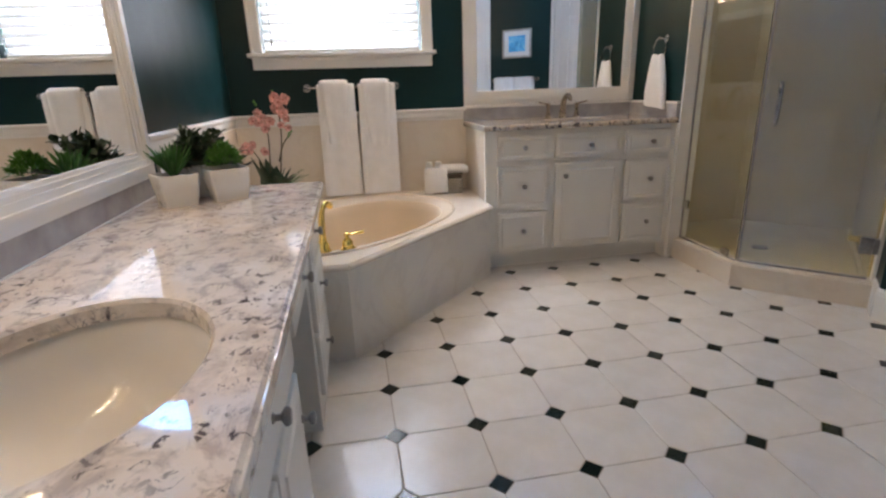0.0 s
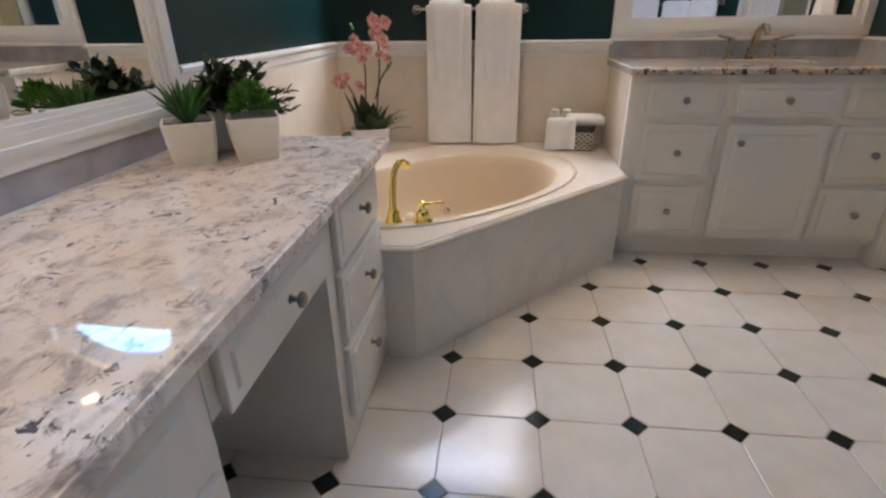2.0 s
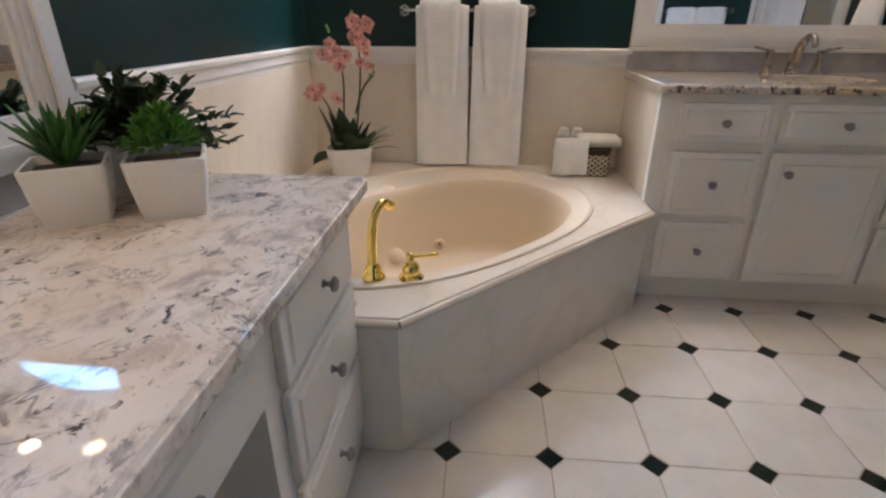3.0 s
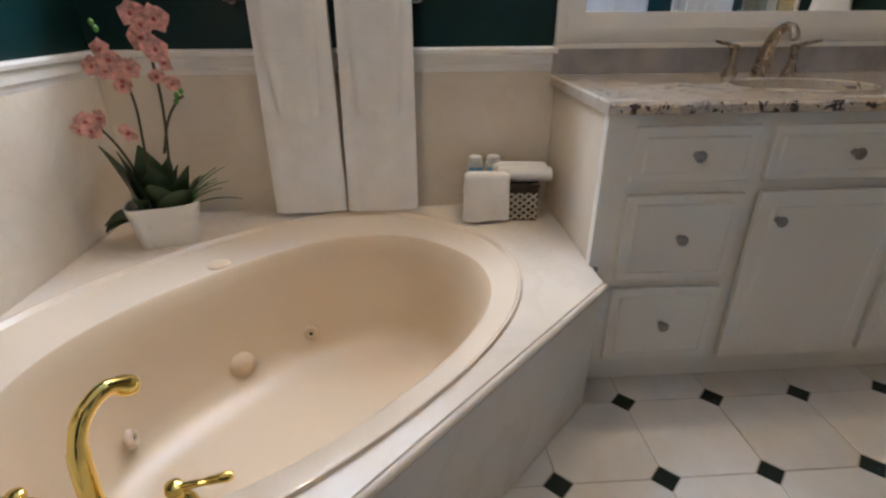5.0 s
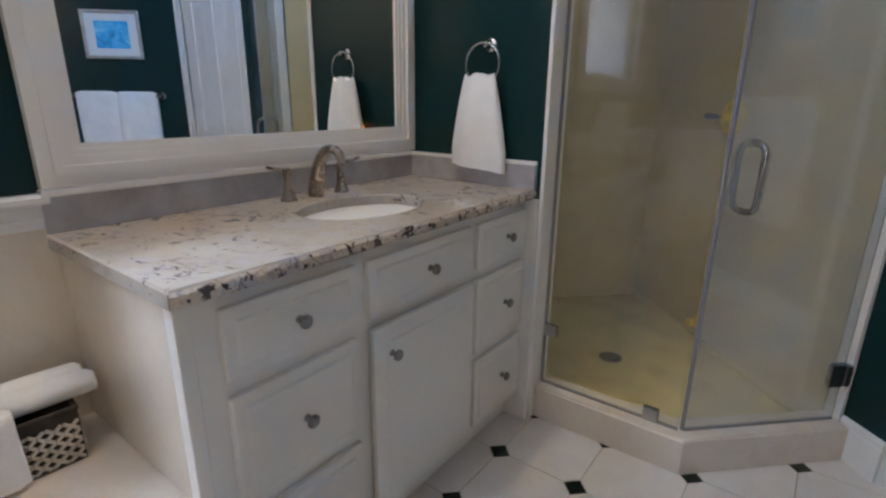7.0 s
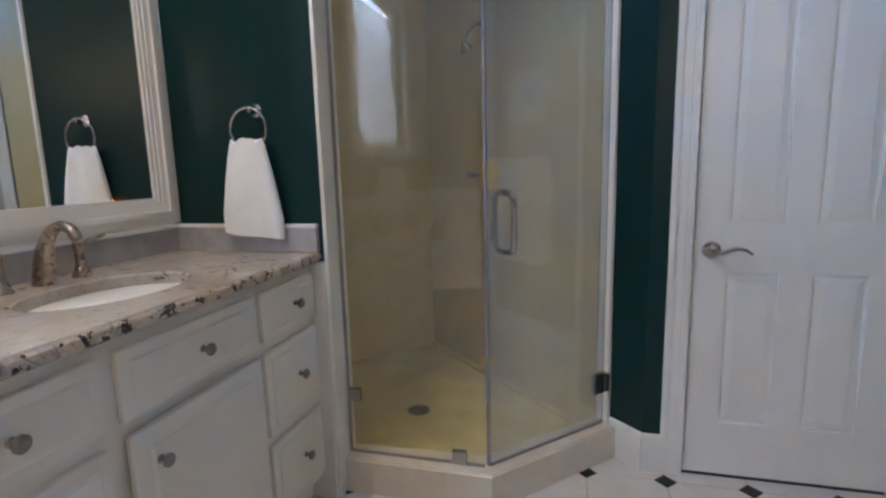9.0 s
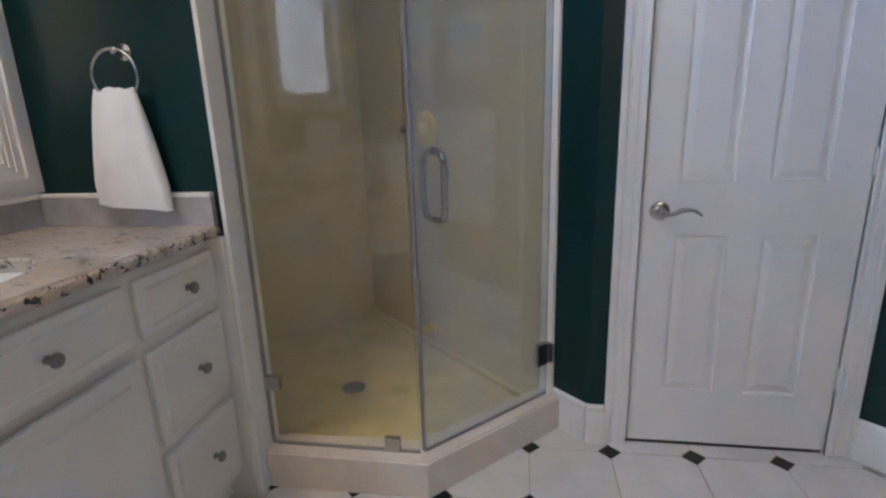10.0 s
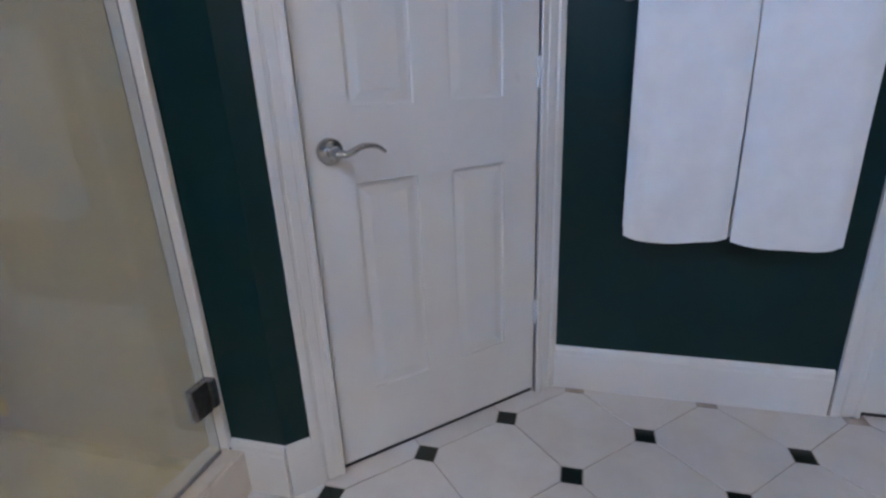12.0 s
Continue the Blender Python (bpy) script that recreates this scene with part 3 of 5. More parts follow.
# ---- cabinet parts ----
def knob(parent, m):
    bm = bmesh.new()
    lathe(bm, [(0.010, 0), (0.010, 0.003), (0.006, 0.006), (0.0055, 0.015), (0.010, 0.018), (0.0165, 0.022), (0.0165, 0.028), (0.012, 0.032), (0.004, 0.033)], m @ pose(0, 0, 0, 90), 10)
    part("knob", bm, M_pewter, parent, "faceted pewter knob", 35)


def front(parent, name, m, x0, x1, z0, z1, knob_at=None, inset=0.026):
    """A drawer or door front: bevelled slab with a raised field, facing local -y."""
    bm = bmesh.new()
    box(bm, (x0, -0.019, z0), (x1, 0, z1), 0.006, m, 3)
    i = inset
    lo = [(x0 + i, -0.0188, z0 + i), (x1 - i, -0.0188, z0 + i), (x1 - i, -0.0188, z1 - i), (x0 + i, -0.0188, z1 - i)]
    j = i + 0.007
    hi = [(x0 + j, -0.0235, z0 + j), (x1 - j, -0.0235, z0 + j), (x1 - j, -0.0235, z1 - j), (x0 + j, -0.0235, z1 - j)]
    vs = [bm.verts.new(m @ Vector(v)) for v in lo + hi]
    for k in range(4):
        bm.faces.new((vs[k], vs[(k + 1) % 4], vs[4 + (k + 1) % 4], vs[4 + k]))
    bm.faces.new(vs[4:]), bm.faces.new(vs[3::-1])
    f = part(name, bm, M_white, parent)
    if knob_at:
        knob(f, m @ pose(knob_at[0], -0.022, knob_at[1]))
    return f


def rim_hole(bm, outer, cx, cy, ax, ay, z0, z1, n=48, e=0.005):
    """A slab between an outer rectangle-like loop and an oval hole, with thickness."""
    x0, x1, y0, y1 = outer
    ov, rc = [], []
    for k in range(n):
        a = 2 * math.pi * k / n
        c, s = math.cos(a), math.sin(a)
        ov.append((cx + ax * c, cy + ay * s))
        tx = ((x1 if c > 0 else x0) - cx) / c if abs(c) > 1e-9 else 1e9
        ty = ((y1 if s > 0 else y0) - cy) / s if abs(s) > 1e-9 else 1e9
        t = min(tx, ty)
        rc.append((cx + t * c, cy + t * s))
    for corner in ((x0, y0), (x1, y0), (x1, y1), (x0, y1)):
        k = min(range(n), key=lambda i: (rc[i][0] - corner[0]) ** 2 + (rc[i][1] - corner[1]) ** 2)
        rc[k] = corner
    ins = [(x + (e if abs(x - x0) < 1e-6 else -e if abs(x - x1) < 1e-6 else 0), y + (e if abs(y - y0) < 1e-6 else -e if abs(y - y1) < 1e-6 else 0)) for x, y in rc]
    ovi = [(cx + (x - cx) * (1 + e / ax), cy + (y - cy) * (1 + e / ay)) for x, y in ov]
    lift = lambda pts, z: [(x, y, z) for x, y in pts]
    strip(bm, [lift(ov, z0), lift(ov, z1 - e), lift(ovi, z1), lift(ins, z1), lift(rc, z1 - e), lift(rc, z0), lift(ov, z0)])


def basin(bm, cx, cy, ax, ay, top, depth, n=40):
    loops = []
    for f, d in ((1.06, 0.0), (1.02, 0.02), (0.98, 0.25), (0.92, 0.55), (0.78, 0.83), (0.5, 0.97), (0.12, 1.0)):
        loops.append([(cx + ax * f * math.cos(2 * math.pi * k / n), cy + ay * f * math.sin(2 * math.pi * k / n), top - depth * d) for k in range(n)])
    rows = strip(bm, loops)
    bm.faces.new(rows[-1])


# ---- far vanity ----
V2X0, V2X1, V2Y, V2Z = 0.795, SIDE - 0.004, 1.605, 0.967
van = thing("vanity_cabinet", (1.44, V2Y, 0), "white painted vanity cabinet with drawers and one central door", "cabinet")
bm = bmesh.new()
box(bm, (V2X0, V2Y, 0.095), (V2X1, BACK - 0.014, V2Z - 0.036), 0.002)
box(bm, (V2X0 + 0.01, V2Y + 0.05, 0.0), (V2X1, BACK - 0.014, 0.095))
part("carcass", bm, M_white, van)
part("toe_kick", boxed((V2X0 + 0.012, V2Y + 0.044, 0.0), (V2X1, V2Y + 0.049, 0.094)), M_white, van)
MF = pose(0, V2Y, 0)
for c0, c1, kx in ((0.845, 1.195, 1.018), (1.735, 2.058, 1.915)):
    for z0, z1, kz in ((0.738, 0.897, 0.820), (0.425, 0.702, 0.570), (0.125, 0.395, 0.268)):
        front(van, "drawer_front", MF, c0, c1, z0, z1, (kx, kz))
front(van, "drawer_front", MF, 1.235, 1.70, 0.738, 0.897, (1.474, 0.818))
front(van, "cabinet_door", MF @ pose(0, -0.010, 0), 1.235, 1.70, 0.125, 0.708, (1.298, 0.624), 0.045)
part("scribe_strip", boxed((2.060, 1.546, 0.0), (SIDE - 0.001, V2Y + 0.062, V2Z - 0.036), 0.002), M_white, van)
part("scribe_strip", boxed((0.765, V2Y - 0.004, 0.47), (0.797, V2Y + 0.03, V2Z - 0.036), 0.003), M_white, van)
part("side_panel", boxed((0.768, V2Y + 0.03, 0.47), (0.794, BACK - 0.014, V2Z - 0.036)), M_cream, van, "cream end panel above the tub deck")

ctr = thing("countertop", (1.42, 1.85, V2Z), "polished white and grey granite vanity top", "countertop")
SX, SY = 1.47, 1.845
bm = bmesh.new(); rim_hole(bm, (0.750, SIDE - 0.002, 1.569, BACK - 0.002), SX, SY, 0.215, 0.155, V2Z - 0.035, V2Z)
part("slab", bm, M_granite_dim, ctr)


def rough_edge(x0, x1, y, z0, z1):
    """A chiselled stone edge: a strip of uneven facets standing a little proud."""
    bm = bmesh.new()
    r = random.Random(8)
    nx, nz = 110, 5
    rows = []
    for j in range(nz + 1):
        rows.append([bm.verts.new((x0 + (x1 - x0) * i / nx, y - (0.001 if j in (0, nz) else 0.003 + 0.005 * r.random()), z0 + (z1 - z0) * j / nz)) for i in range(nx + 1)])
    back = [[bm.verts.new((v.co.x, y + 0.002, v.co.z)) for v in (rows[0], rows[-1])[k]] for k in (0, 1)]
    for a, b in zip([back[0]] + rows, rows + [back[1]]):
        for i in range(nx):
            bm.faces.new((a[i], a[i + 1], b[i + 1], b[i]))
    return bm


part("chiselled_edge", rough_edge(0.751, SIDE - 0.003, 1.569, V2Z - 0.034, V2Z - 0.004), M_granite_e, ctr, "rough brown-grey chiselled granite edge")
sink = thing("sink", (SX, SY, V2Z - 0.17), "white oval undermount porcelain sink", "sink")
bm = bmesh.new(); basin(bm, SX, SY, 0.215, 0.155, V2Z - 0.036, 0.145); part("bowl", bm, M_sink, sink, smooth=60)
bm = bmesh.new(); lathe(bm, [(0.024, 0), (0.024, 0.003), (0.016, 0.004)], pose(SX, SY, V2Z - 0.181), 16); part("drain", bm, M_nickel, sink)
spl = thing("backsplash", (1.42, BACK, V2Z), "grey polished stone backsplash with white ledge", "backsplash")
part("back_strip", boxed((0.752, BACK - 0.024, V2Z), (SIDE - 0.026, BACK - 0.002, V2Z + 0.088), 0.002), M_splash, spl)
part("side_strip", boxed((SIDE - 0.024, 1.566, V2Z), (SIDE - 0.002, BACK - 0.002, V2Z + 0.088), 0.002), M_splash, spl)
part("ledge", boxed((0.752, BACK - 0.034, V2Z + 0.088), (SIDE - 0.026, BACK - 0.002, V2Z + 0.106), 0.004), M_trim, spl, "white painted ledge strip")
part("ledge", boxed((SIDE - 0.026, 1.566, V2Z + 0.088), (SIDE - 0.002, BACK - 0.002, V2Z + 0.102), 0.004), M_trim, spl, "white painted ledge strip")


def widespread_faucet(cx, cy, z):
    t = thing("faucet", (cx, cy, z), "brushed nickel widespread faucet with two lever handles", "faucet")
    bm = bmesh.new()
    tube(bm, curve_pts([(cx, cy, z), (cx, cy - 0.006, z + 0.055), (cx, cy - 0.026, z + 0.115), (cx, cy - 0.066, z + 0.158), (cx, cy - 0.112, z + 0.156), (cx, cy - 0.136, z + 0.126)], 24),
         [0.029 - 0.0150 * min(1.0, k / 15) for k in range(25)], 14)
    part("spout", bm, M_nickel, t, smooth=50)
    bm = bmesh.new(); lathe(bm, [(0.029, 0), (0.029, 0.004), (0.024, 0.01)], pose(cx, cy, z), 20); part("spout_base", bm, M_nickel, t, smooth=40)
    for s in (-1, 1):
        x = cx + s * 0.110
        bm = bmesh.new(); lathe(bm, [(0.027, 0), (0.027, 0.004), (0.022, 0.012), (0.015, 0.035), (0.0125, 0.075), (0.016, 0.088), (0.015, 0.100), (0.006, 0.104)], pose(x, cy, z), 18)
        p = part("handle_body", bm, M_nickel, t, smooth=40)
        bm = bmesh.new(); tube(bm, curve_pts([(x - s * 0.008, cy, z + 0.092), (x + s * 0.03, cy - 0.004, z + 0.103), (x + s * 0.08, cy - 0.012, z + 0.114)], 10), [0.010, 0.010, 0.0095, 0.009, 0.0085, 0.008, 0.0075, 0.007, 0.007, 0.0065, 0.006], 10, 0.55)
        part("lever", bm, M_nickel, p, smooth=60)


widespread_faucet(1.478, 2.075, V2Z)


def framed_mirror(name, m, x0, x1, z0, z1, w, label):
    """A mirror in a stepped painted frame; local x along the wall, -y into the room."""
    t = thing(name, m @ Vector(((x0 + x1) / 2, 0, z0)), label, "mirror")
    steps = ((0.0, 0.30, 0.030), (0.30, 0.50, 0.036), (0.50, 0.72, 0.026), (0.72, 0.88, 0.022), (0.88, 1.0, 0.016))
    for nm, horiz, a in (("frame_rail", True, z0), ("frame_rail", True, z1), ("frame_stile", False, x0), ("frame_stile", False, x1)):
        bm = bmesh.new()
        s = 1 if a in (x0, z0) else -1
        for f0, f1, d in steps:
            p, q = a + s * w * f0, a + s * w * f1
            i0 = w * f0
            i1 = w * f1
            if horiz:
                vs = [(x0 + i0, p), (x1 - i0, p), (x1 - i1, q), (x0 + i1, q)]
            else:
                vs = [(p, z0 + i0), (p, z1 - i0), (q, z1 - i1), (q, z0 + i1)]
            fr = [bm.verts.new(m @ Vector((u, -d, v))) for u, v in vs]
            bk = [bm.verts.new(m @ Vector((u, -0.002, v))) for u, v in vs]
            bm.faces.new(fr), bm.faces.new(bk[::-1])
            for k in range(4):
                bm.faces.new((fr[k], fr[(k + 1) % 4], bk[(k + 1) % 4], bk[k]))
        part(nm, bm, M_trim, t)
    part("mirror_glass", boxed((x0 + w - 0.005, -0.010, z0 + w - 0.005), (x1 - w + 0.005, -0.004, z1 - w + 0.005), m=m), M_mirror, t)
    return t


framed_mirror("wall_mirror", pose(0, BACK, 0), 0.757, SIDE - 0.006, V2Z + 0.108, 2.12, 0.098, "large mirror in a white stepped frame above the vanity")
framed_mirror("wall_mirror", FACE_LEFT, -1.75, 0.548, 0.914, 2.06, 0.098, "wide mirror in a white stepped frame above the long counter")

# ---- long vanity ----
V1X, V1Z, V1F, V1E = -0.208, 0.838, -0.262, 0.645
ctr1 = thing("countertop", (-0.54, -0.6, V1Z), "long polished white granite counter with dark veins", "countertop")
S1X, S1Y = -0.505, -0.845
bm = bmesh.new(); rim_hole(bm, (LEFT + 0.002, V1X, -2.2, V1E), S1X, S1Y, 0.195, 0.255, V1Z - 0.036, V1Z, 96, 0.007)
part("slab", bm, M_granite, ctr1)
part("front_edge", boxed((V1X - 0.004, -2.198, V1Z - 0.035), (V1X + 0.003, V1E - 0.002, V1Z - 0.006), 0.003), M_granite, ctr1, "polished granite front edge")
sink1 = thing("sink", (S1X, S1Y, V1Z - 0.18), "white oval undermount porcelain sink", "sink")
bm = bmesh.new(); basin(bm, S1X, S1Y, 0.195, 0.255, V1Z - 0.035, 0.15); part("bowl", bm, M_sink, sink1, smooth=60)
bm = bmesh.new(); lathe(bm, [(0.024, 0), (0.024, 0.003), (0.016, 0.004)], pose(S1X, S1Y, V1Z - 0.185), 16); part("drain", bm, M_nickel, sink1)
spl1 = thing("backsplash", (LEFT, -0.7, V1Z), "grey polished stone backsplash strip", "backsplash")
part("back_strip", boxed((LEFT + 0.002, -2.2, V1Z), (LEFT + 0.022, 0.61, V1Z + 0.074), 0.002), M_splash, spl1)
bm = bmesh.new(); tube(bm, [(LEFT + 0.023, -2.2, V1Z + 0.001), (LEFT + 0.023, 0.61, V1Z + 0.001)], 0.0025, 6); part("caulk_bead", bm, M_trim, spl1, "thin white caulk line")

MV = pose(V1F, 0, 0, 0, 0, 90)
van1 = thing("drawer_cabinet", (V1F, 0.5, 0), "white painted three-drawer cabinet at the counter's end", "cabinet")
bm = bmesh.new(); box(bm, (LEFT + 0.004, 0.088, 0.0), (V1F, 0.622, V1Z - 0.036), 0.002)
part("carcass", bm, M_white, van1)
for z0, z1, kz in ((0.60, 0.785, 0.697), (0.37, 0.582, 0.485), (0.11, 0.352, 0.236)):
    front(van1, "drawer_front", MV, 0.145, 0.585, z0, z1, (0.352, kz))
desk = thing("knee_drawer", (V1F, -0.18, 0.63), "white painted drawer over an open knee space", "cabinet")
part("drawer_box", boxed((LEFT + 0.004, -0.44, 0.645), (V1F, 0.086, V1Z - 0.036)), M_white, desk)
front(desk, "drawer_front", MV, -0.415, 0.065, 0.637, 0.765, (-0.172, 0.702))
van1b = thing("sink_cabinet", (V1F, -0.9, 0), "white painted sink base cabinet with doors and a false drawer", "cabinet")
bm = bmesh.new(); box(bm, (LEFT + 0.004, -1.41, 0.0), (V1F, -0.443, 0.59), 0.002); box(bm, (V1F - 0.02, -1.41, 0.588), (V1F, -0.443, V1Z - 0.036)); box(bm, (LEFT + 0.004, -0.465, 0.588), (V1F - 0.02, -0.443, V1Z - 0.036)); part("carcass", bm, M_white, van1b)
front(van1b, "drawer_front", MV, -1.15, -0.475, 0.605, 0.77, (-0.80, 0.685))
front(van1b, "cabinet_door", MV, -0.805, -0.465, 0.06, 0.575, (-0.502, 0.47), 0.045)
front(van1b, "cabinet_door", MV, -1.15, -0.815, 0.06, 0.575, (-1.11, 0.47), 0.045)
van1c = thing("drawer_cabinet", (V1F, -1.78, 0), "white painted three-drawer cabinet at the counter's end", "cabinet")
part("carcass", boxed((LEFT + 0.004, -2.19, 0.0), (V1F, -1.414, V1Z - 0.036), 0.002), M_white, van1c)
for z0, z1, kz in ((0.535, 0.745, 0.645), (0.29, 0.515, 0.40), (0.035, 0.27, 0.145)):
    front(van1c, "drawer_front", MV, -2.15, -1.45, z0, z1, (-1.78, kz))

# ---- tub ----
TZ = 0.475
tub = thing("corner_bathtub", (-0.1, 1.37, 0), "cream corner bathtub with oval tan basin and marble skirt", "bathtub")
TC = Vector((-0.122, 1.388))
NT = 72
DV = -0.045      # the basin lies off the middle of the rim


def oval(a, b, k, e=2.35, dv=0.0):
    """A point of a superellipse whose long axis lies on the diagonal."""
    t = 2 * math.pi * k / NT
    c, s = math.cos(t), math.sin(t)
    u = a * math.copysign(abs(c) ** (2 / e), c)
    v = b * math.copysign(abs(s) ** (2 / e), s)
    v += dv
    q = math.sqrt(0.5)
    return TC.x + (u - v) * q, TC.y + (u + v) * q


DECK = [(LEFT + 0.012, 0.652), (-0.257, 0.652), (-0.257, 0.580), (-0.128, 0.580), (0.778, 1.500), (0.778, BACK - 0.013), (LEFT + 0.012, BACK - 0.013)]


def ray_to_deck(k):
    """Where a ray from the tub's centre through oval point k leaves the deck."""
    x, y = oval(1, 0.66, k)
    d = (Vector((x, y)) - TC).normalized()
    best = 9.0
    for p, q in zip(DECK, DECK[1:] + DECK[:1]):
        p, q = Vector(p), Vector(q)
        e = q - p
        den = d.x * e.y - d.y * e.x
        if abs(den) < 1e-9:
            continue
        w = p - TC
        t, s = (w.x * e.y - w.y * e.x) / den, (w.x * d.y - w.y * d.x) / den
        if t > 0 and -1e-6 <= s <= 1 + 1e-6:
            best = min(best, t)
    return TC.x + d.x * best, TC.y + d.y * best


edge = [ray_to_deck(k) for k in range(NT)]
for c in DECK:
    k = min(range(NT), key=lambda i: (edge[i][0] - c[0]) ** 2 + (edge[i][1] - c[1]) ** 2)
    edge[k] = c


def ring3(a, b, z, dv=0.0, e=2.35):
    return [(*oval(a, b, k, e, dv), z) for k in range(NT)]


bm = bmesh.new()
strip(bm, [[(x, y, TZ - 0.028) for x, y in edge], [(x, y, TZ - 0.006) for x, y in edge],
           [(x + (TC.x - x) * 0.006, y + (TC.y - y) * 0.006, TZ) for x, y in edge], ring3(0.762, 0.545, TZ, 0.032)])
part("deck", bm, M_deck, tub)
bm = bmesh.new()
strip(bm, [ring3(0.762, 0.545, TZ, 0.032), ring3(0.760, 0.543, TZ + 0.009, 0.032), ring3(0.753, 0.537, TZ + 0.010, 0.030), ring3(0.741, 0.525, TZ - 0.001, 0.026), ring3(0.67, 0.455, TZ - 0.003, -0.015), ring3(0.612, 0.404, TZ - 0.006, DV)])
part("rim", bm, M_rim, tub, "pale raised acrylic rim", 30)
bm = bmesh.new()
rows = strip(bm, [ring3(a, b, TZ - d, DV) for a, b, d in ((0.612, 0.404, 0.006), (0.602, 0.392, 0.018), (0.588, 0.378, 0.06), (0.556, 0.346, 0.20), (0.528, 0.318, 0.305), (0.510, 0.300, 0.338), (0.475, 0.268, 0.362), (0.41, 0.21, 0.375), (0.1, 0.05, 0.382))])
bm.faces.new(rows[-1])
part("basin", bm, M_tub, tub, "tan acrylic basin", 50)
sk = 0.016
bm = bmesh.new()
prism(bm, [(-0.257, 0.580 + sk), (-0.128 - 0.007, 0.580 + sk), (0.778 - 0.004, 1.500 + sk * 1.2), (0.778 - 0.004, 1.60), (0.70, 1.60), (-0.17, 0.69), (-0.257, 0.69)], 0.0, TZ - 0.028)
part("skirt", bm, M_skirt, tub, "polished marble skirt")
bm = bmesh.new()
for p, q in (((-0.257, 0.578), (-0.129, 0.578)), ((-0.129, 0.578), (0.780, 1.501))):
    tube(bm, [(p[0], p[1], TZ - 0.016), (q[0], q[1], TZ - 0.016)], 0.0125, 10)
part("nosing", bm, M_deck, tub, smooth=60)


def jet(k_deg, z, r, big):
    a = math.radians(k_deg)
    q = math.sqrt(0.5)
    f = 0.60 - (TZ - 0.06 - z) * 0.25
    u, v = f * math.cos(a), (f - 0.222) * math.sin(a) + DV
    p = Vector((TC.x + (u - v) * q, TC.y + (u + v) * q, z))
    d = (Vector((TC.x, TC.y, z + 0.06)) - p).normalized()
    m = Matrix.Translation(p - d * 0.006) @ d.to_track_quat("Z", "Y").to_matrix().to_4x4()
    bm = bmesh.new()
    lathe(bm, [(r, 0), (r, 0.010), (r * 0.85, 0.016), (r * 0.5, 0.017 if not big else 0.03), (r * 0.3, 0.010 if not big else 0.032)], m, 18)
    j = part("jet", bm, M_tub, tub, "cream whirlpool jet", 40)
    if not big:
        bm = bmesh.new(); lathe(bm, [(r * 0.22, 0.009), (r * 0.22, 0.0125)], m, 10); part("jet_hole", bm, M_black, j)


jet(64, 0.185, 0.026, False), jet(130, 0.185, 0.026, False), jet(90, 0.175, 0.042, True)
bm = bmesh.new(); lathe(bm, [(0.034, 0), (0.034, 0.003), (0.030, 0.006), (0.01, 0.0065)], pose(-0.372, 1.702, TZ - 0.005, -2, -2, 0), 20); part("air_control", bm, M_tub, tub, "cream round air control cap", 40)


def tub_faucet(x, y, z):
    t = thing("tub_filler", (x, y, z), "polished brass gooseneck tub filler with two lever handles", "faucet")
    out = Vector((0.45, 1.0, 0)).normalized()
    b = Vector((x, y, z))
    pts = [b, b + Vector((0, 0, 0.09)), b + Vector((0, 0, 0.165)) + out * 0.008, b + Vector((0, 0, 0.205)) + out * 0.030, b + Vector((0, 0, 0.219)) + out * 0.068, b + Vector((0, 0, 0.195)) + out * 0.105]
    bm = bmesh.new(); tube(bm, curve_pts(pts, 30), [0.018] * 4 + [0.015] * 8 + [0.0125] * 13 + [0.0125, 0.013, 0.015, 0.0165, 0.0165, 0.015], 16)
    part("spout", bm, M_brass, t, smooth=50)
    bm = bmesh.new(); lathe(bm, [(0.034, 0), (0.035, 0.004), (0.030, 0.010), (0.026, 0.022), (0.026, 0.036), (0.022, 0.042), (0.017, 0.05)], pose(x, y, z), 24); part("base", bm, M_brass, t, smooth=35)
    for s, turn in ((-1, 200), (1, 10)):
        hx, hy = x + s * 0.112, y + 0.008
        bm = bmesh.new(); lathe(bm, [(0.038, 0), (0.039, 0.004), (0.030, 0.012), (0.026, 0.018), (0.027, 0.036), (0.020, 0.048), (0.011, 0.053), (0.010, 0.064), (0.014, 0.070), (0.012, 0.080), (0.004, 0.084)], pose(hx, hy, z), 24)
        p = part("handle_body", bm, M_brass, t, smooth=35)
        a = radians(turn)
        d = Vector((math.cos(a), math.sin(a), 0.05))
        bm = bmesh.new(); tube(bm, [Vector((hx, hy, z + 0.072)) + d * r for r in (0.0, 0.02, 0.04, 0.06, 0.075, 0.083)], [0.007, 0.006, 0.0055, 0.007, 0.0085, 0.005], 12)
        part("lever", bm, M_brass, p, smooth=60)


tub_faucet(-0.242, 0.805, TZ)

# ---- shower ----
curb = thing("shower_curb", (2.2, 1.0, 0), "cream marble shower curb with an angled corner", "curb")
bm = bmesh.new(); prism(bm, [(2.112, 1.53), (2.112, 0.952), (2.578, 0.486), (2.664, 0.572), (2.232, 1.004), (2.232, 1.547)], 0.0, 0.142)
bmesh.ops.bevel(bm, geom=[e for e in bm.edges if e.verts[0].co.z > 0.1 and e.verts[1].co.z > 0.1], offset=0.008, segments=3, affect="EDGES")
part("curb_stone", bm, M_deck, curb)
setting("trim", boxed((0.25, 0.012, 0.046), (1.69, 0.038, 0.074), 0.006, DIAG2), M_pan, "low tan ledge along the shower wall", "trim")
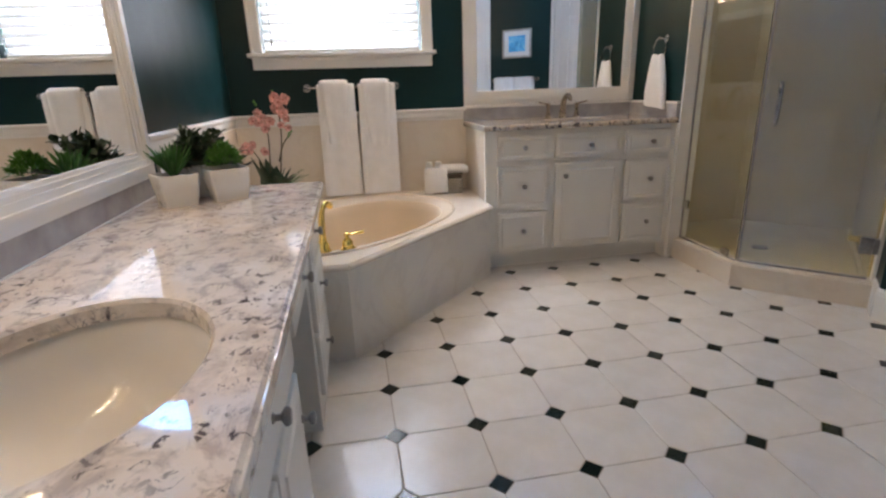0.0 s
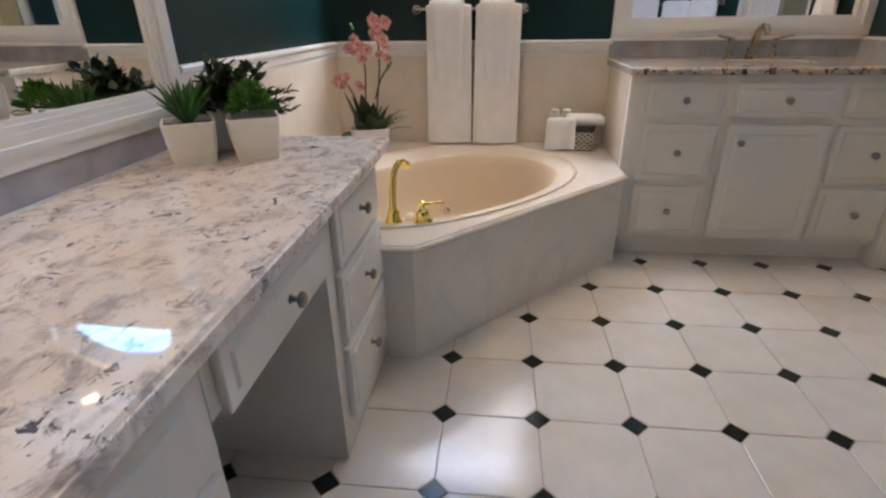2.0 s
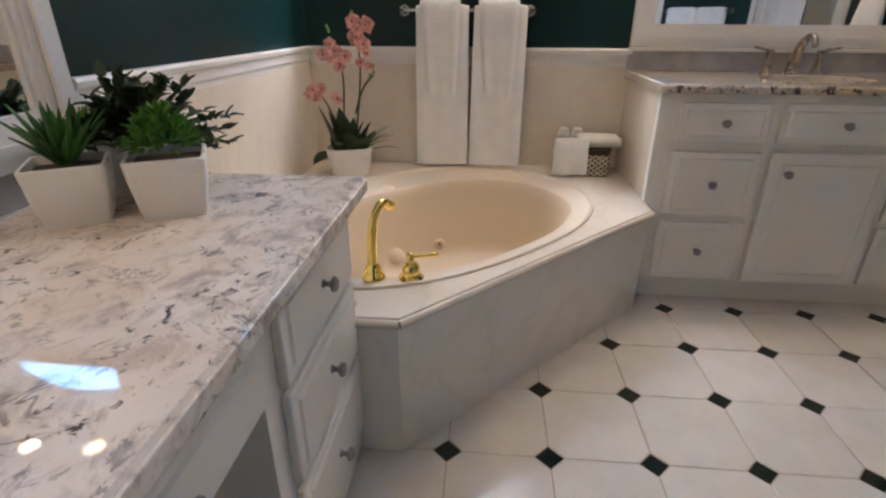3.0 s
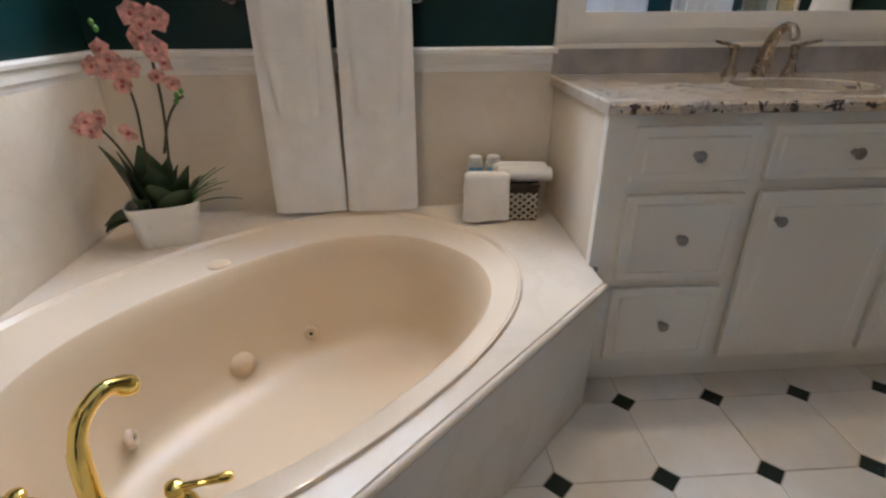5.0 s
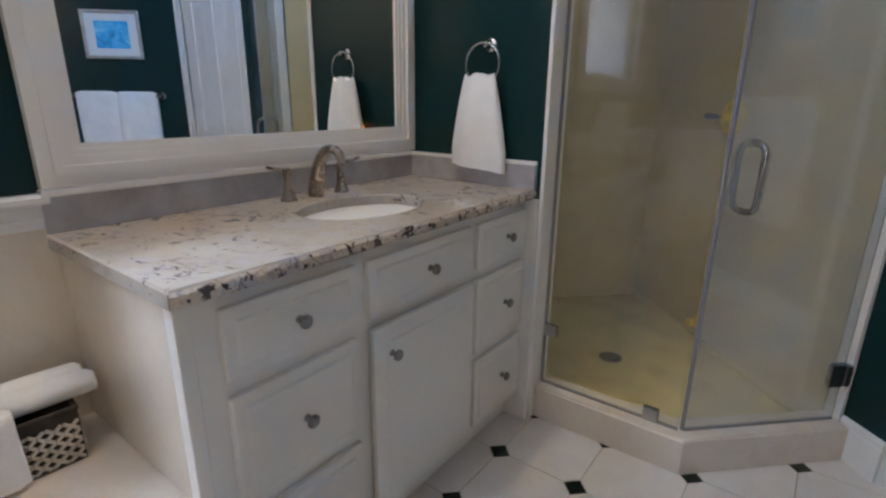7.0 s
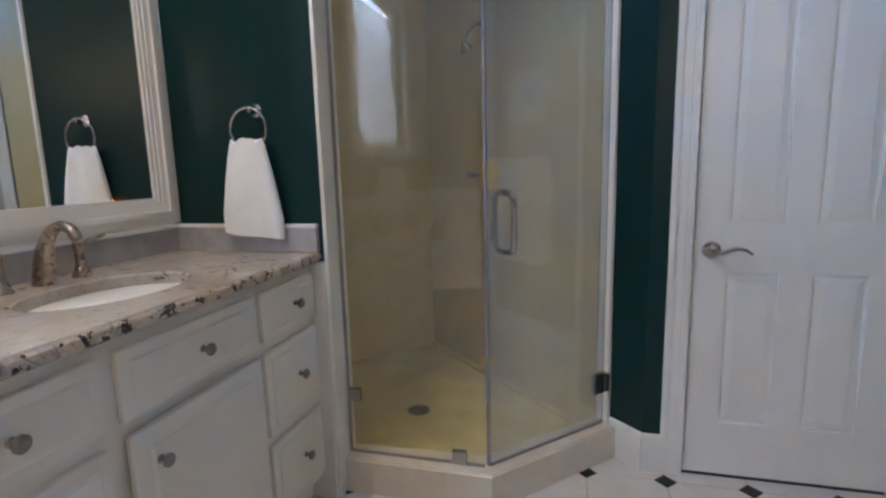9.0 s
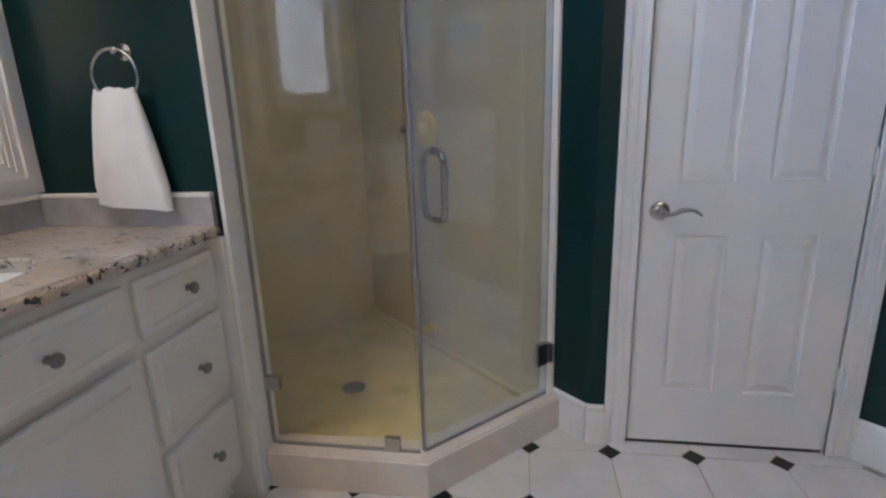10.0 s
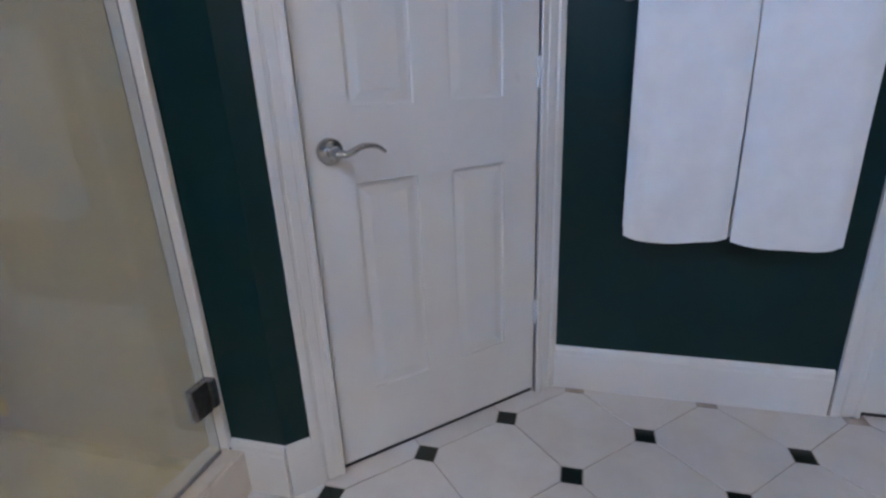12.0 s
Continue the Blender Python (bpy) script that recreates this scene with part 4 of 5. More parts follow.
bm = bmesh.new(); prism(bm, [(2.16, 2.175), (2.16, 0.98), (2.61, 0.52), (3.695, 1.60), (3.115, 2.175)], -0.003, 0.048)
pan = tagged(part("shower_pan", bm, M_pan, None, at=(2.8, 1.4, 0)), "yellowed tan shower floor pan", "shower pan")
dr = thing("shower_drain", (2.73, 1.42, 0.048), "dark round metal shower drain", "drain")
bm = bmesh.new(); lathe(bm, [(0.055, 0), (0.055, 0.003), (0.045, 0.005), (0.01, 0.004)], pose(2.73, 1.42, 0.048), 24); part("grate", bm, M_drain, dr, smooth=40)
GX = 2.168
enc = thing("shower_enclosure", (GX, 1.2, 0.142), "frameless clear glass shower enclosure with hinged door", "shower enclosure")
GT = 2.16
p = part("fixed_panel", boxed((GX - 0.005, 0.985, 0.146), (GX + 0.005, 1.530, GT), 0.001), M_glass, enc)
p.visible_shadow = False
DD = Matrix.Translation((GX + 0.004, 0.972, 0)) @ pose(0, 0, 0, 0, 0, -45)
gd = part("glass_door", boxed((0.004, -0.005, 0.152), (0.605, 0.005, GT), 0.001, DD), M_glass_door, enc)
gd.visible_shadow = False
part("seal", boxed((-0.006, -0.007, 0.148), (0.004, 0.007, GT), 0.002, DD), M_seal, gd, "grey clear edge seal")
part("sweep", boxed((0.004, -0.006, 0.143), (0.605, 0.006, 0.156), 0.002, DD), M_seal, gd, "grey bottom sweep")
part("channel", boxed((GX - 0.008, 1.522, 0.143), (GX + 0.008, 1.532, GT), 0.002), M_seal, enc)
part("channel", boxed((GX - 0.008, 0.985, 0.1415), (GX + 0.008, 1.522, 0.150), 0.002), M_seal, enc)
for y, z in ((1.500, 0.385), (1.500, 1.97)):
    part("glass_clip", boxed((GX - 0.014, y - 0.026, z - 0.026), (GX + 0.014, y + 0.030, z + 0.026), 0.004), M_satin, enc, "square nickel glass clip")
part("glass_clip", boxed((GX - 0.014, 1.055, 0.142), (GX + 0.014, 1.11, 0.196), 0.004), M_satin, enc, "square nickel glass clip")
for z in (0.33, 2.0):
    bm = bmesh.new(); box(bm, (0.545, -0.014, z - 0.045), (0.602, 0.014, z + 0.045), 0.003, DD); box(bm, (0.602, -0.02, z - 0.04), (0.625, 0.02, z + 0.04), 0.003, DD)
    part("door_hinge", bm, M_pewter, gd, "dark nickel glass hinge")
bm = bmesh.new()
hx = 0.078
tube(bm, curve_pts([(hx, -0.004, 1.164), (hx, -0.034, 1.162), (hx, -0.056, 1.138), (hx, -0.058, 1.06), (hx, -0.056, 0.978), (hx, -0.034, 0.956), (hx, -0.004, 0.952)], 36), 0.0105, 12)
tube(bm, curve_pts([(hx, 0.004, 1.164), (hx, 0.034, 1.162), (hx, 0.056, 1.138), (hx, 0.058, 1.06), (hx, 0.056, 0.978), (hx, 0.034, 0.956), (hx, 0.004, 0.952)], 36), 0.0105, 12)
box(bm, (hx - 0.012, -0.014, 1.158), (hx + 0.012, 0.012, 1.178), 0.004), box(bm, (hx - 0.012, -0.014, 0.942), (hx + 0.012, 0.012, 0.962), 0.004)
bmesh.ops.transform(bm, matrix=DD, verts=bm.verts)
part("pull_handle", bm, M_satin, gd, "brushed nickel back-to-back D pull handle", 50)

val = thing("shower_valve", DIAG2 @ Vector((1.025, 0.012, 1.215)), "brass shower valve and nickel shower head on the wall", "shower set")
VM = DIAG2 @ Matrix.Translation((1.025, 0.012, 1.215)) @ pose(0, 0, 0, -90)
bm = bmesh.new(); lathe(bm, [(0.088, 0), (0.088, 0.004), (0.075, 0.012), (0.04, 0.016), (0.03, 0.03), (0.028, 0.05), (0.022, 0.056)], VM, 28); part("plate", bm, M_brass_dull, val, smooth=35)
bm = bmesh.new(); tube(bm, [VM @ Vector(p) for p in ((0, 0, 0.045), (0.04, 0, 0.05), (0.105, 0, 0.054), (0.125, 0, 0.054))], [0.011, 0.009, 0.017, 0.017], 10); part("lever", bm, M_pewter, val, smooth=50)
sp = thing("shower_spout", DIAG2 @ Vector((1.03, 0.012, 0.15)), "small brass foot spout low on the shower wall", "spout")
bm = bmesh.new(); lathe(bm, [(0.038, 0), (0.038, 0.004), (0.022, 0.012), (0.02, 0.05), (0.026, 0.06), (0.02, 0.065)], DIAG2 @ Matrix.Translation((1.03, 0.012, 0.15)) @ pose(0, 0, 0, -90), 18); part("body", bm, M_brass_dull, sp, smooth=35)
bm = bmesh.new(); tube(bm, [DIAG2 @ p for p in curve_pts([(1.06, 0.012, 2.0), (1.06, 0.06, 2.0), (1.06, 0.12, 1.95), (1.06, 0.15, 1.90)], 14)], 0.010, 10); part("arm", bm, M_satin, val, "bent nickel shower arm", smooth=60)
bm = bmesh.new(); lathe(bm, [(0.012, 0.0), (0.016, 0.012), (0.032, 0.035), (0.036, 0.05), (0.030, 0.054)], DIAG2 @ Matrix.Translation((1.06, 0.148, 1.905)) @ pose(0, 0, 0, 150), 18); part("spray_head", bm, M_satin, val, "nickel shower head", smooth=35)

# ---- towels ----
def towel_bar(name, m, x0, x1, z, off, label):
    t = thing(name, m @ Vector(((x0 + x1) / 2, 0, z)), label, "towel bar")
    bm = bmesh.new(); tube(bm, [m @ Vector((x0, -off, z)), m @ Vector((x1, -off, z))], 0.0085, 12); part("bar", bm, M_satin, t, smooth=60)
    for x in (x0 + 0.004, x1 - 0.004):
        bm = bmesh.new(); lathe(bm, [(0.026, 0), (0.026, 0.004), (0.019, 0.010), (0.011, 0.020), (0.010, off - 0.012), (0.014, off - 0.004), (0.016, off + 0.008), (0.010, off + 0.016)], m @ Matrix.Translation((x, -0.0005, z)) @ pose(0, 0, 0, 90), 18)
        part("post", bm, M_satin, t, smooth=40)
    return t


def draped(m, x0, x1, z_bar, off, front_len, back_len, out, thick, seed, flare=0.0, skew=0.0, round_end=0.0):
    """Folded cloth hung over a bar: a closed ribbon of cloth with soft waves; out is how far it lies off the bar."""
    rnd = random.Random(seed)
    ph = [rnd.uniform(0, 6.3) for _ in range(4)]
    path = []
    n1, n2 = 22, 10
    r = 0.012 + out
    for k in range(n2 + 1):
        path.append((r * 0.9, z_bar - back_len * (1 - k / n2), 1 - k / n2))
    for k in range(1, 8):
        a = math.pi * k / 8
        path.append((r * math.cos(a) * 0.95, z_bar + r * math.sin(a), 0))
    for k in range(n1 + 1):
        path.append((-r, z_bar - front_len * k / n1, k / n1))
    W = 16
    bm = bmesh.new()
    sides = []
    for sgn in (0, 1):
        rows = []
        for j, (d, z, f) in enumerate(path):
            row = []
            for i in range(W + 1):
                u = i / W
                x = x0 + (x1 - x0) * u + (u - 0.5) * flare * f + skew * f
                wave = 0.0035 * math.sin(u * 7 + ph[0] + f * 2) * f + 0.0025 * math.sin(u * 13 + ph[1]) * f + 0.002 * math.sin(f * 9 + ph[2] + u * 3)
                zz = z + 0.003 * math.sin(u * 5 + ph[3]) * f
                if round_end and d < 0:
                    zz += round_end * (abs(2 * u - 1) ** 3) * max(0.0, f - 0.55) / 0.45
                soft = thick * (0.35 + 0.65 * min(1, 8 * min(u, 1 - u)))
                dd = d + (wave if d < 0 else -wave * 0.5)
                if d < 0 or f == 0:
                    dd += -soft if sgn and d < 0 else 0
                    zz += soft * 0.8 if sgn and f == 0 else 0
                elif sgn:
                    dd += soft
                row.append(bm.verts.new(m @ Vector((x, -off + dd, zz))))
            rows.append(row)
        sides.append(rows)
    a, b = sides
    J = len(path)
    for rows in (a, b):
        for j in range(J - 1):
            for i in range(W):
                bm.faces.new((rows[j][i], rows[j][i + 1], rows[j + 1][i + 1], rows[j + 1][i]))
    for j in range(J - 1):
        for i in (0, W):
            bm.faces.new((a[j][i], a[j + 1][i], b[j + 1][i], b[j][i]))
    for i in range(W):
        for j in (0, J - 1):
            bm.faces.new((a[j][i], a[j][i + 1], b[j][i + 1], b[j][i]))
    return bm


def hang(name, label, m, *args, bands=0, **kw):
    x0, x1, z = args[0], args[1], args[2]
    t = thing(name, m @ Vector(((x0 + x1) / 2, -args[3], z)), label, "towel", "hanging towels")
    part("cloth", draped(m, *args, **kw), M_towel, t, smooth=60)
    if bands:
        r = 0.012 + args[6] + args[7]
        for k in range(bands):
            zz = z - 0.03 - k * 0.021
            bm = bmesh.new(); tube(bm, [m @ Vector((x0 + 0.008, -args[3] - r + 0.0005, zz)), m @ Vector(((x0 + x1) / 2, -args[3] - r - 0.001, zz - 0.002)), m @ Vector((x1 - 0.008, -args[3] - r + 0.0005, zz))], 0.0012, 6); part("woven_rib", bm, M_towel, t)
    return t


MB = FACE_BACK
towel_bar("towel_bar", MB, -0.345, 0.272, 1.228, 0.075, "satin nickel towel bar on the green wall")
for c, sk in ((-0.148, 0.002), (0.128, -0.004)):
    hang("bath_towel", "folded white terry bath towel hanging from the bar", MB, c - 0.125, c + 0.125, 1.228, 0.075, 0.735, 0.70, 0.004, 0.013, 11, flare=0.012, skew=sk)
    hang("hand_towel", "white ribbed hand towel folded over a bath towel", MB, c - 0.105, c + 0.085, 1.234, 0.075, 0.40, 0.20, 0.021, 0.016, 12, flare=-0.05, skew=0.010, round_end=0.03, bands=13)
towel_bar("towel_bar", DIAG, 0.17, 0.80, 1.285, 0.07, "satin nickel towel bar on the angled green wall")
hang("bath_towel", "large folded white bath towel on the angled wall", DIAG, 0.193, 0.478, 1.285, 0.07, 0.690, 0.66, 0.004, 0.020, 21, flare=-0.004, round_end=0.014)
hang("bath_towel", "large folded white bath towel on the angled wall", DIAG, 0.481, 0.765, 1.285, 0.07, 0.70, 0.68, 0.004, 0.022, 22, flare=-0.006, skew=0.004, round_end=0.014)

ring = thing("towel_ring", (SIDE, 1.785, 1.475), "satin nickel towel ring with bracket on the green partition", "towel ring")
RM = pose(SIDE, 1.785, 1.475, 0, 0, -90)
bm = bmesh.new(); lathe(bm, [(0.024, 0), (0.024, 0.004), (0.014, 0.012), (0.009, 0.03), (0.011, 0.045), (0.006, 0.05)], RM @ pose(0, 0, 0, 90), 18); part("bracket", bm, M_satin, ring, smooth=40)
bm = bmesh.new(); tube(bm, [RM @ Vector((-0.010 + 0.072 * math.sin(2 * math.pi * k / 36), -0.042, -0.066 + 0.072 * math.cos(2 * math.pi * k / 36))) for k in range(37)], 0.0052, 10); part("ring", bm, M_satin, ring, smooth=60)


def ring_towel():
    t = thing("hand_towel", (SIDE - 0.05, 1.80, 1.37), "white hand towel pulled through the towel ring", "towel", "hanging towels")
    bm = bmesh.new()
    rings = []
    rnd = random.Random(4)
    for k in range(20):
        f = k / 19
        z = 1.368 - f * 0.338
        half = 0.062 + 0.058 * min(1, f * 1.25) ** 0.8
        depth = 0.018 + 0.010 * math.sin(f * math.pi) + 0.006 * f
        row = []
        for i in range(40):
            a = 2 * math.pi * i / 40
            c, s = math.cos(a), math.sin(a)
            fold = 1 + 0.16 * math.sin(a * 5 + 1.3) * (0.45 + f) + 0.07 * math.sin(a * 9 + f * 3)
            y = 1.803 - 0.004 * f + half * math.copysign(abs(c) ** 0.7, c)
            top = 0.010 * math.cos(c * 5.5) * (1 - f) ** 3
            x = SIDE - 0.046 - depth * math.copysign(abs(s) ** 0.8, s) * fold
            row.append((min(x, SIDE - 0.008), y, z + top + 0.012 * c * f))
        rings.append(row)
    rows = strip(bm, rings)
    bm.faces.new(rows[0][::-1]), bm.faces.new(rows[-1])
    part("cloth", bm, M_towel, t, smooth=70)


ring_towel()
nl = thing("night_light", (SIDE, 1.88, 1.10), "small white plug-in warmer with an orange glow", "night light")
part("body", boxed((SIDE - 0.036, 1.862, 1.085), (SIDE - 0.001, 1.898, 1.135), 0.006), M_bottle, nl)
bm = bmesh.new(); lathe(bm, [(0.012, 0), (0.013, 0.012), (0.009, 0.028), (0.003, 0.036)], pose(SIDE - 0.018, 1.880, 1.135), 12); part("glow", bm, M_flame, nl, smooth=60)

# ---- picture on the angled wall ----
pic = thing("framed_picture", DIAG @ Vector((0.47, 0, 1.55)), "small blue seascape print in a silver frame", "picture")
x0, x1, z0, z1 = 0.265, 0.675, 1.555, 1.90
for a, b in (((x0, z0), (x1, z0 + 0.022)), ((x0, z1 - 0.022), (x1, z1)), ((x0, z0 + 0.022), (x0 + 0.022, z1 - 0.022)), ((x1 - 0.022, z0 + 0.022), (x1, z1 - 0.022))):
    part("frame_side", boxed((a[0], -0.026, a[1]), (b[0], -0.001, b[1]), 0.004, DIAG), M_frame_s, pic)
part("mat", boxed((x0 + 0.02, -0.010, z0 + 0.02), (x1 - 0.02, -0.004, z1 - 0.02), m=DIAG), M_mat_board, pic)
part("print", boxed((x0 + 0.085, -0.0125, z0 + 0.075), (x1 - 0.085, -0.0105, z1 - 0.075), m=DIAG), M_print, pic)


# ---- lamps ----
def light_bar(m, xs, z, label):
    t = thing("vanity_light", m @ Vector((sum(xs) / len(xs), 0, z)), label, "wall lamp")
    part("back_plate", boxed((min(xs) - 0.09, -0.03, z - 0.045), (max(xs) + 0.09, -0.001, z + 0.045), 0.008, m), M_nickel, t)
    for x in xs:
        bm = bmesh.new(); lathe(bm, [(0.026, 0), (0.026, 0.02), (0.018, 0.03), (0.018, 0.05)], m @ Matrix.Translation((x, -0.03, z)) @ pose(0, 0, 0, 90), 16); p = part("socket", bm, M_nickel, t, smooth=40)
        bm = bmesh.new(); bmesh.ops.create_uvsphere(bm, u_segments=16, v_segments=10, radius=0.042, matrix=m @ Matrix.Translation((x, -0.115, z))); part("bulb", bm, M_glow, p, "glowing warm globe bulb", 80)


light_bar(FACE_LEFT, (-1.1, -0.88, -0.66, -0.44), 2.24, "four-globe warm vanity light above the long mirror")
for x, y in ((0.12, 1.60), (0.95, 1.96), (1.42, 1.93)):
    t = thing("ceiling_light", (x, y, CEIL), "recessed warm ceiling downlight", "ceiling lamp", "ceiling downlights")
    bm = bmesh.new(); strip(bm, [[(x + r * math.cos(2 * math.pi * k / 24), y + r * math.sin(2 * math.pi * k / 24), z) for k in range(24)] for r, z in ((0.095, CEIL - 0.001), (0.095, CEIL - 0.008), (0.070, CEIL - 0.010), (0.066, CEIL - 0.002))]); part("trim_ring", bm, M_trim, t)
    bm = bmesh.new(); lathe(bm, [(0.064, 0), (0.06, 0.003)], pose(x, y, CEIL - 0.006), 24); part("lens", bm, M_down, t)


# ---- plants ----
def pot(at, turn, top, bottom, h, label, category="potted plant"):
    t = thing("potted_plant", at, label, category)
    bm = bmesh.new()

    def sq(s, z, r=0.16, n=5):
        out = []
        for q in range(4):
            for k in range(n):
                a = math.pi / 2 * (q + k / (n - 1))
                cx, cy = (s / 2 * (1 - r)) * (1 if q in (0, 3) else -1), (s / 2 * (1 - r)) * (1 if q in (0, 1) else -1)
                p = Vector((cx + s / 2 * r * math.cos(a), cy + s / 2 * r * math.sin(a), z))
                out.append(Vector(at) + pose(0, 0, 0, 0, 0, turn) @ p)
        return out

    rows = strip(bm, [sq(bottom * 0.97, 0), sq(bottom, 0.004), sq((top + bottom) / 2 + 0.004, h * 0.55), sq(top, h - 0.003), sq(top - 0.004, h), sq(top - 0.014, h), sq(top - 0.018, h - 0.02)])
    bm.faces.new(rows[0][::-1])
    part("pot", bm, M_ceramic, t, "white square ceramic pot", 40)
    bm = bmesh.new()
    bm.faces.new([bm.verts.new(p) for p in sq(top - 0.014, h - 0.016)])
    part("soil", bm, M_soil, t)
    return t


def blade(bm, base, direction, length, width, droop, n=6, cup=0.25):
    """A tapered curved leaf, folded a little along its midrib, with thickness."""
    d = Vector(direction).normalized()
    side = d.cross(Vector((0, 0, 1)))
    side = side.normalized() if side.length > 1e-3 else Vector((1, 0, 0))
    p = Vector(base)
    rows = []
    for k in range(n + 1):
        f = k / n
        w = width * (math.sin(math.pi * min(1, 0.12 + 0.88 * f) ** 0.85) * 0.95 + 0.04) * 0.5
        nrm = side.cross(d).normalized()
        rows.append([bm.verts.new(p - side * w + nrm * w * cup), bm.verts.new(p - nrm * 0.0006), bm.verts.new(p + side * w + nrm * w * cup), bm.verts.new(p - nrm * 0.002)])
        p = p + d * length / n
        d = (d + Vector((0, 0, -droop / n))).normalized()
    for a, b in zip(rows, rows[1:]):
        for k in range(4):
            bm.faces.new((a[k], a[(k + 1) % 4], b[(k + 1) % 4], b[k]))


def leaves(t, name, material, bm, label):
    part(name, bm, material, t, label, 60)


rnd = random.Random(7)
# spiky aloe
a = (-0.682, 0.316, V1Z)
t = pot(a, 32, 0.132, 0.106, 0.110, "spiky green aloe in a white square pot on the counter")
bm = bmesh.new()
for k in range(46):
    f = k / 46
    ang = k * 2.4
    tilt = 0.05 + 0.72 * f
    blade(bm, Vector(a) + Vector((0.012 * math.cos(ang), 0.012 * math.sin(ang), 0.105)), (math.cos(ang) * math.sin(tilt), math.sin(ang) * math.sin(tilt), math.cos(tilt)), rnd.uniform(0.08, 0.12), 0.018, rnd.uniform(0.0, 0.35), 6, 0.5)
leaves(t, "foliage", M_leaf, bm, "narrow pointed green leaves")
# round moss-like plant
a = (-0.528, 0.378, V1Z)
t = pot(a, 27, 0.138, 0.110, 0.114, "round bright green plant in a white square pot on the counter")
bm = bmesh.new()
for k in range(420):
    u, v = rnd.uniform(0, 6.283), rnd.uniform(0.0, 1.45)
    d = Vector((math.cos(u) * math.sin(v), math.sin(u) * math.sin(v), math.cos(v)))
    c = Vector(a) + Vector((0, 0, 0.118)) + Vector((d.x * 0.052, d.y * 0.052, d.z * 0.066)) * rnd.uniform(0.75, 1.08)
    dd = (d + Vector((rnd.uniform(-.7, .7), rnd.uniform(-.7, .7), rnd.uniform(-.3, .7)))).normalized()
    blade(bm, c, dd, rnd.uniform(0.016, 0.03), rnd.uniform(0.008, 0.014), 0.4, 3, 0.3)
leaves(t, "foliage", M_leaf_b, bm, "dense round mound of bright leaves")
# dark leafy plant
a = (-0.672, 0.492, V1Z)
t = pot(a, 5, 0.145, 0.10, 0.12, "bushy dark green plant in a white pot behind two others")
bm, bs = bmesh.new(), bmesh.new()
for k in range(80):
    ang, tilt = rnd.uniform(0, 6.283), rnd.uniform(0.1, 1.35)
    d = Vector((math.cos(ang) * math.sin(tilt), math.sin(ang) * math.sin(tilt), math.cos(tilt)))
    if d.x < 0:
        d.x *= 0.35
    d.z *= 0.85
    L = rnd.uniform(0.135, 0.20) * (0.8 + 0.45 * math.sin(tilt))
    pts = [Vector(a) + Vector((0, 0, 0.11)) + d * L * f + Vector((0, 0, -0.06 * f * f * math.sin(tilt))) for f in (0, 0.25, 0.5, 0.75, 1.0)]
    tube(bs, pts, [0.002, 0.0018, 0.0015, 0.0012, 0.001], 5)
    for j in range(13):
        f = 0.3 + 0.7 * j / 12
        p = pts[0].lerp(pts[-1], f)
        dd = (d + Vector((rnd.uniform(-1, 1), rnd.uniform(-1, 1), rnd.uniform(-0.5, 0.8)))).normalized()
        blade(bm, p, dd, rnd.uniform(0.022, 0.036), rnd.uniform(0.018, 0.026), 0.5, 3, 0.2)
leaves(t, "foliage", M_leaf_d, bm, "small dark oval leaves")
part("twigs", bs, M_stem, t)


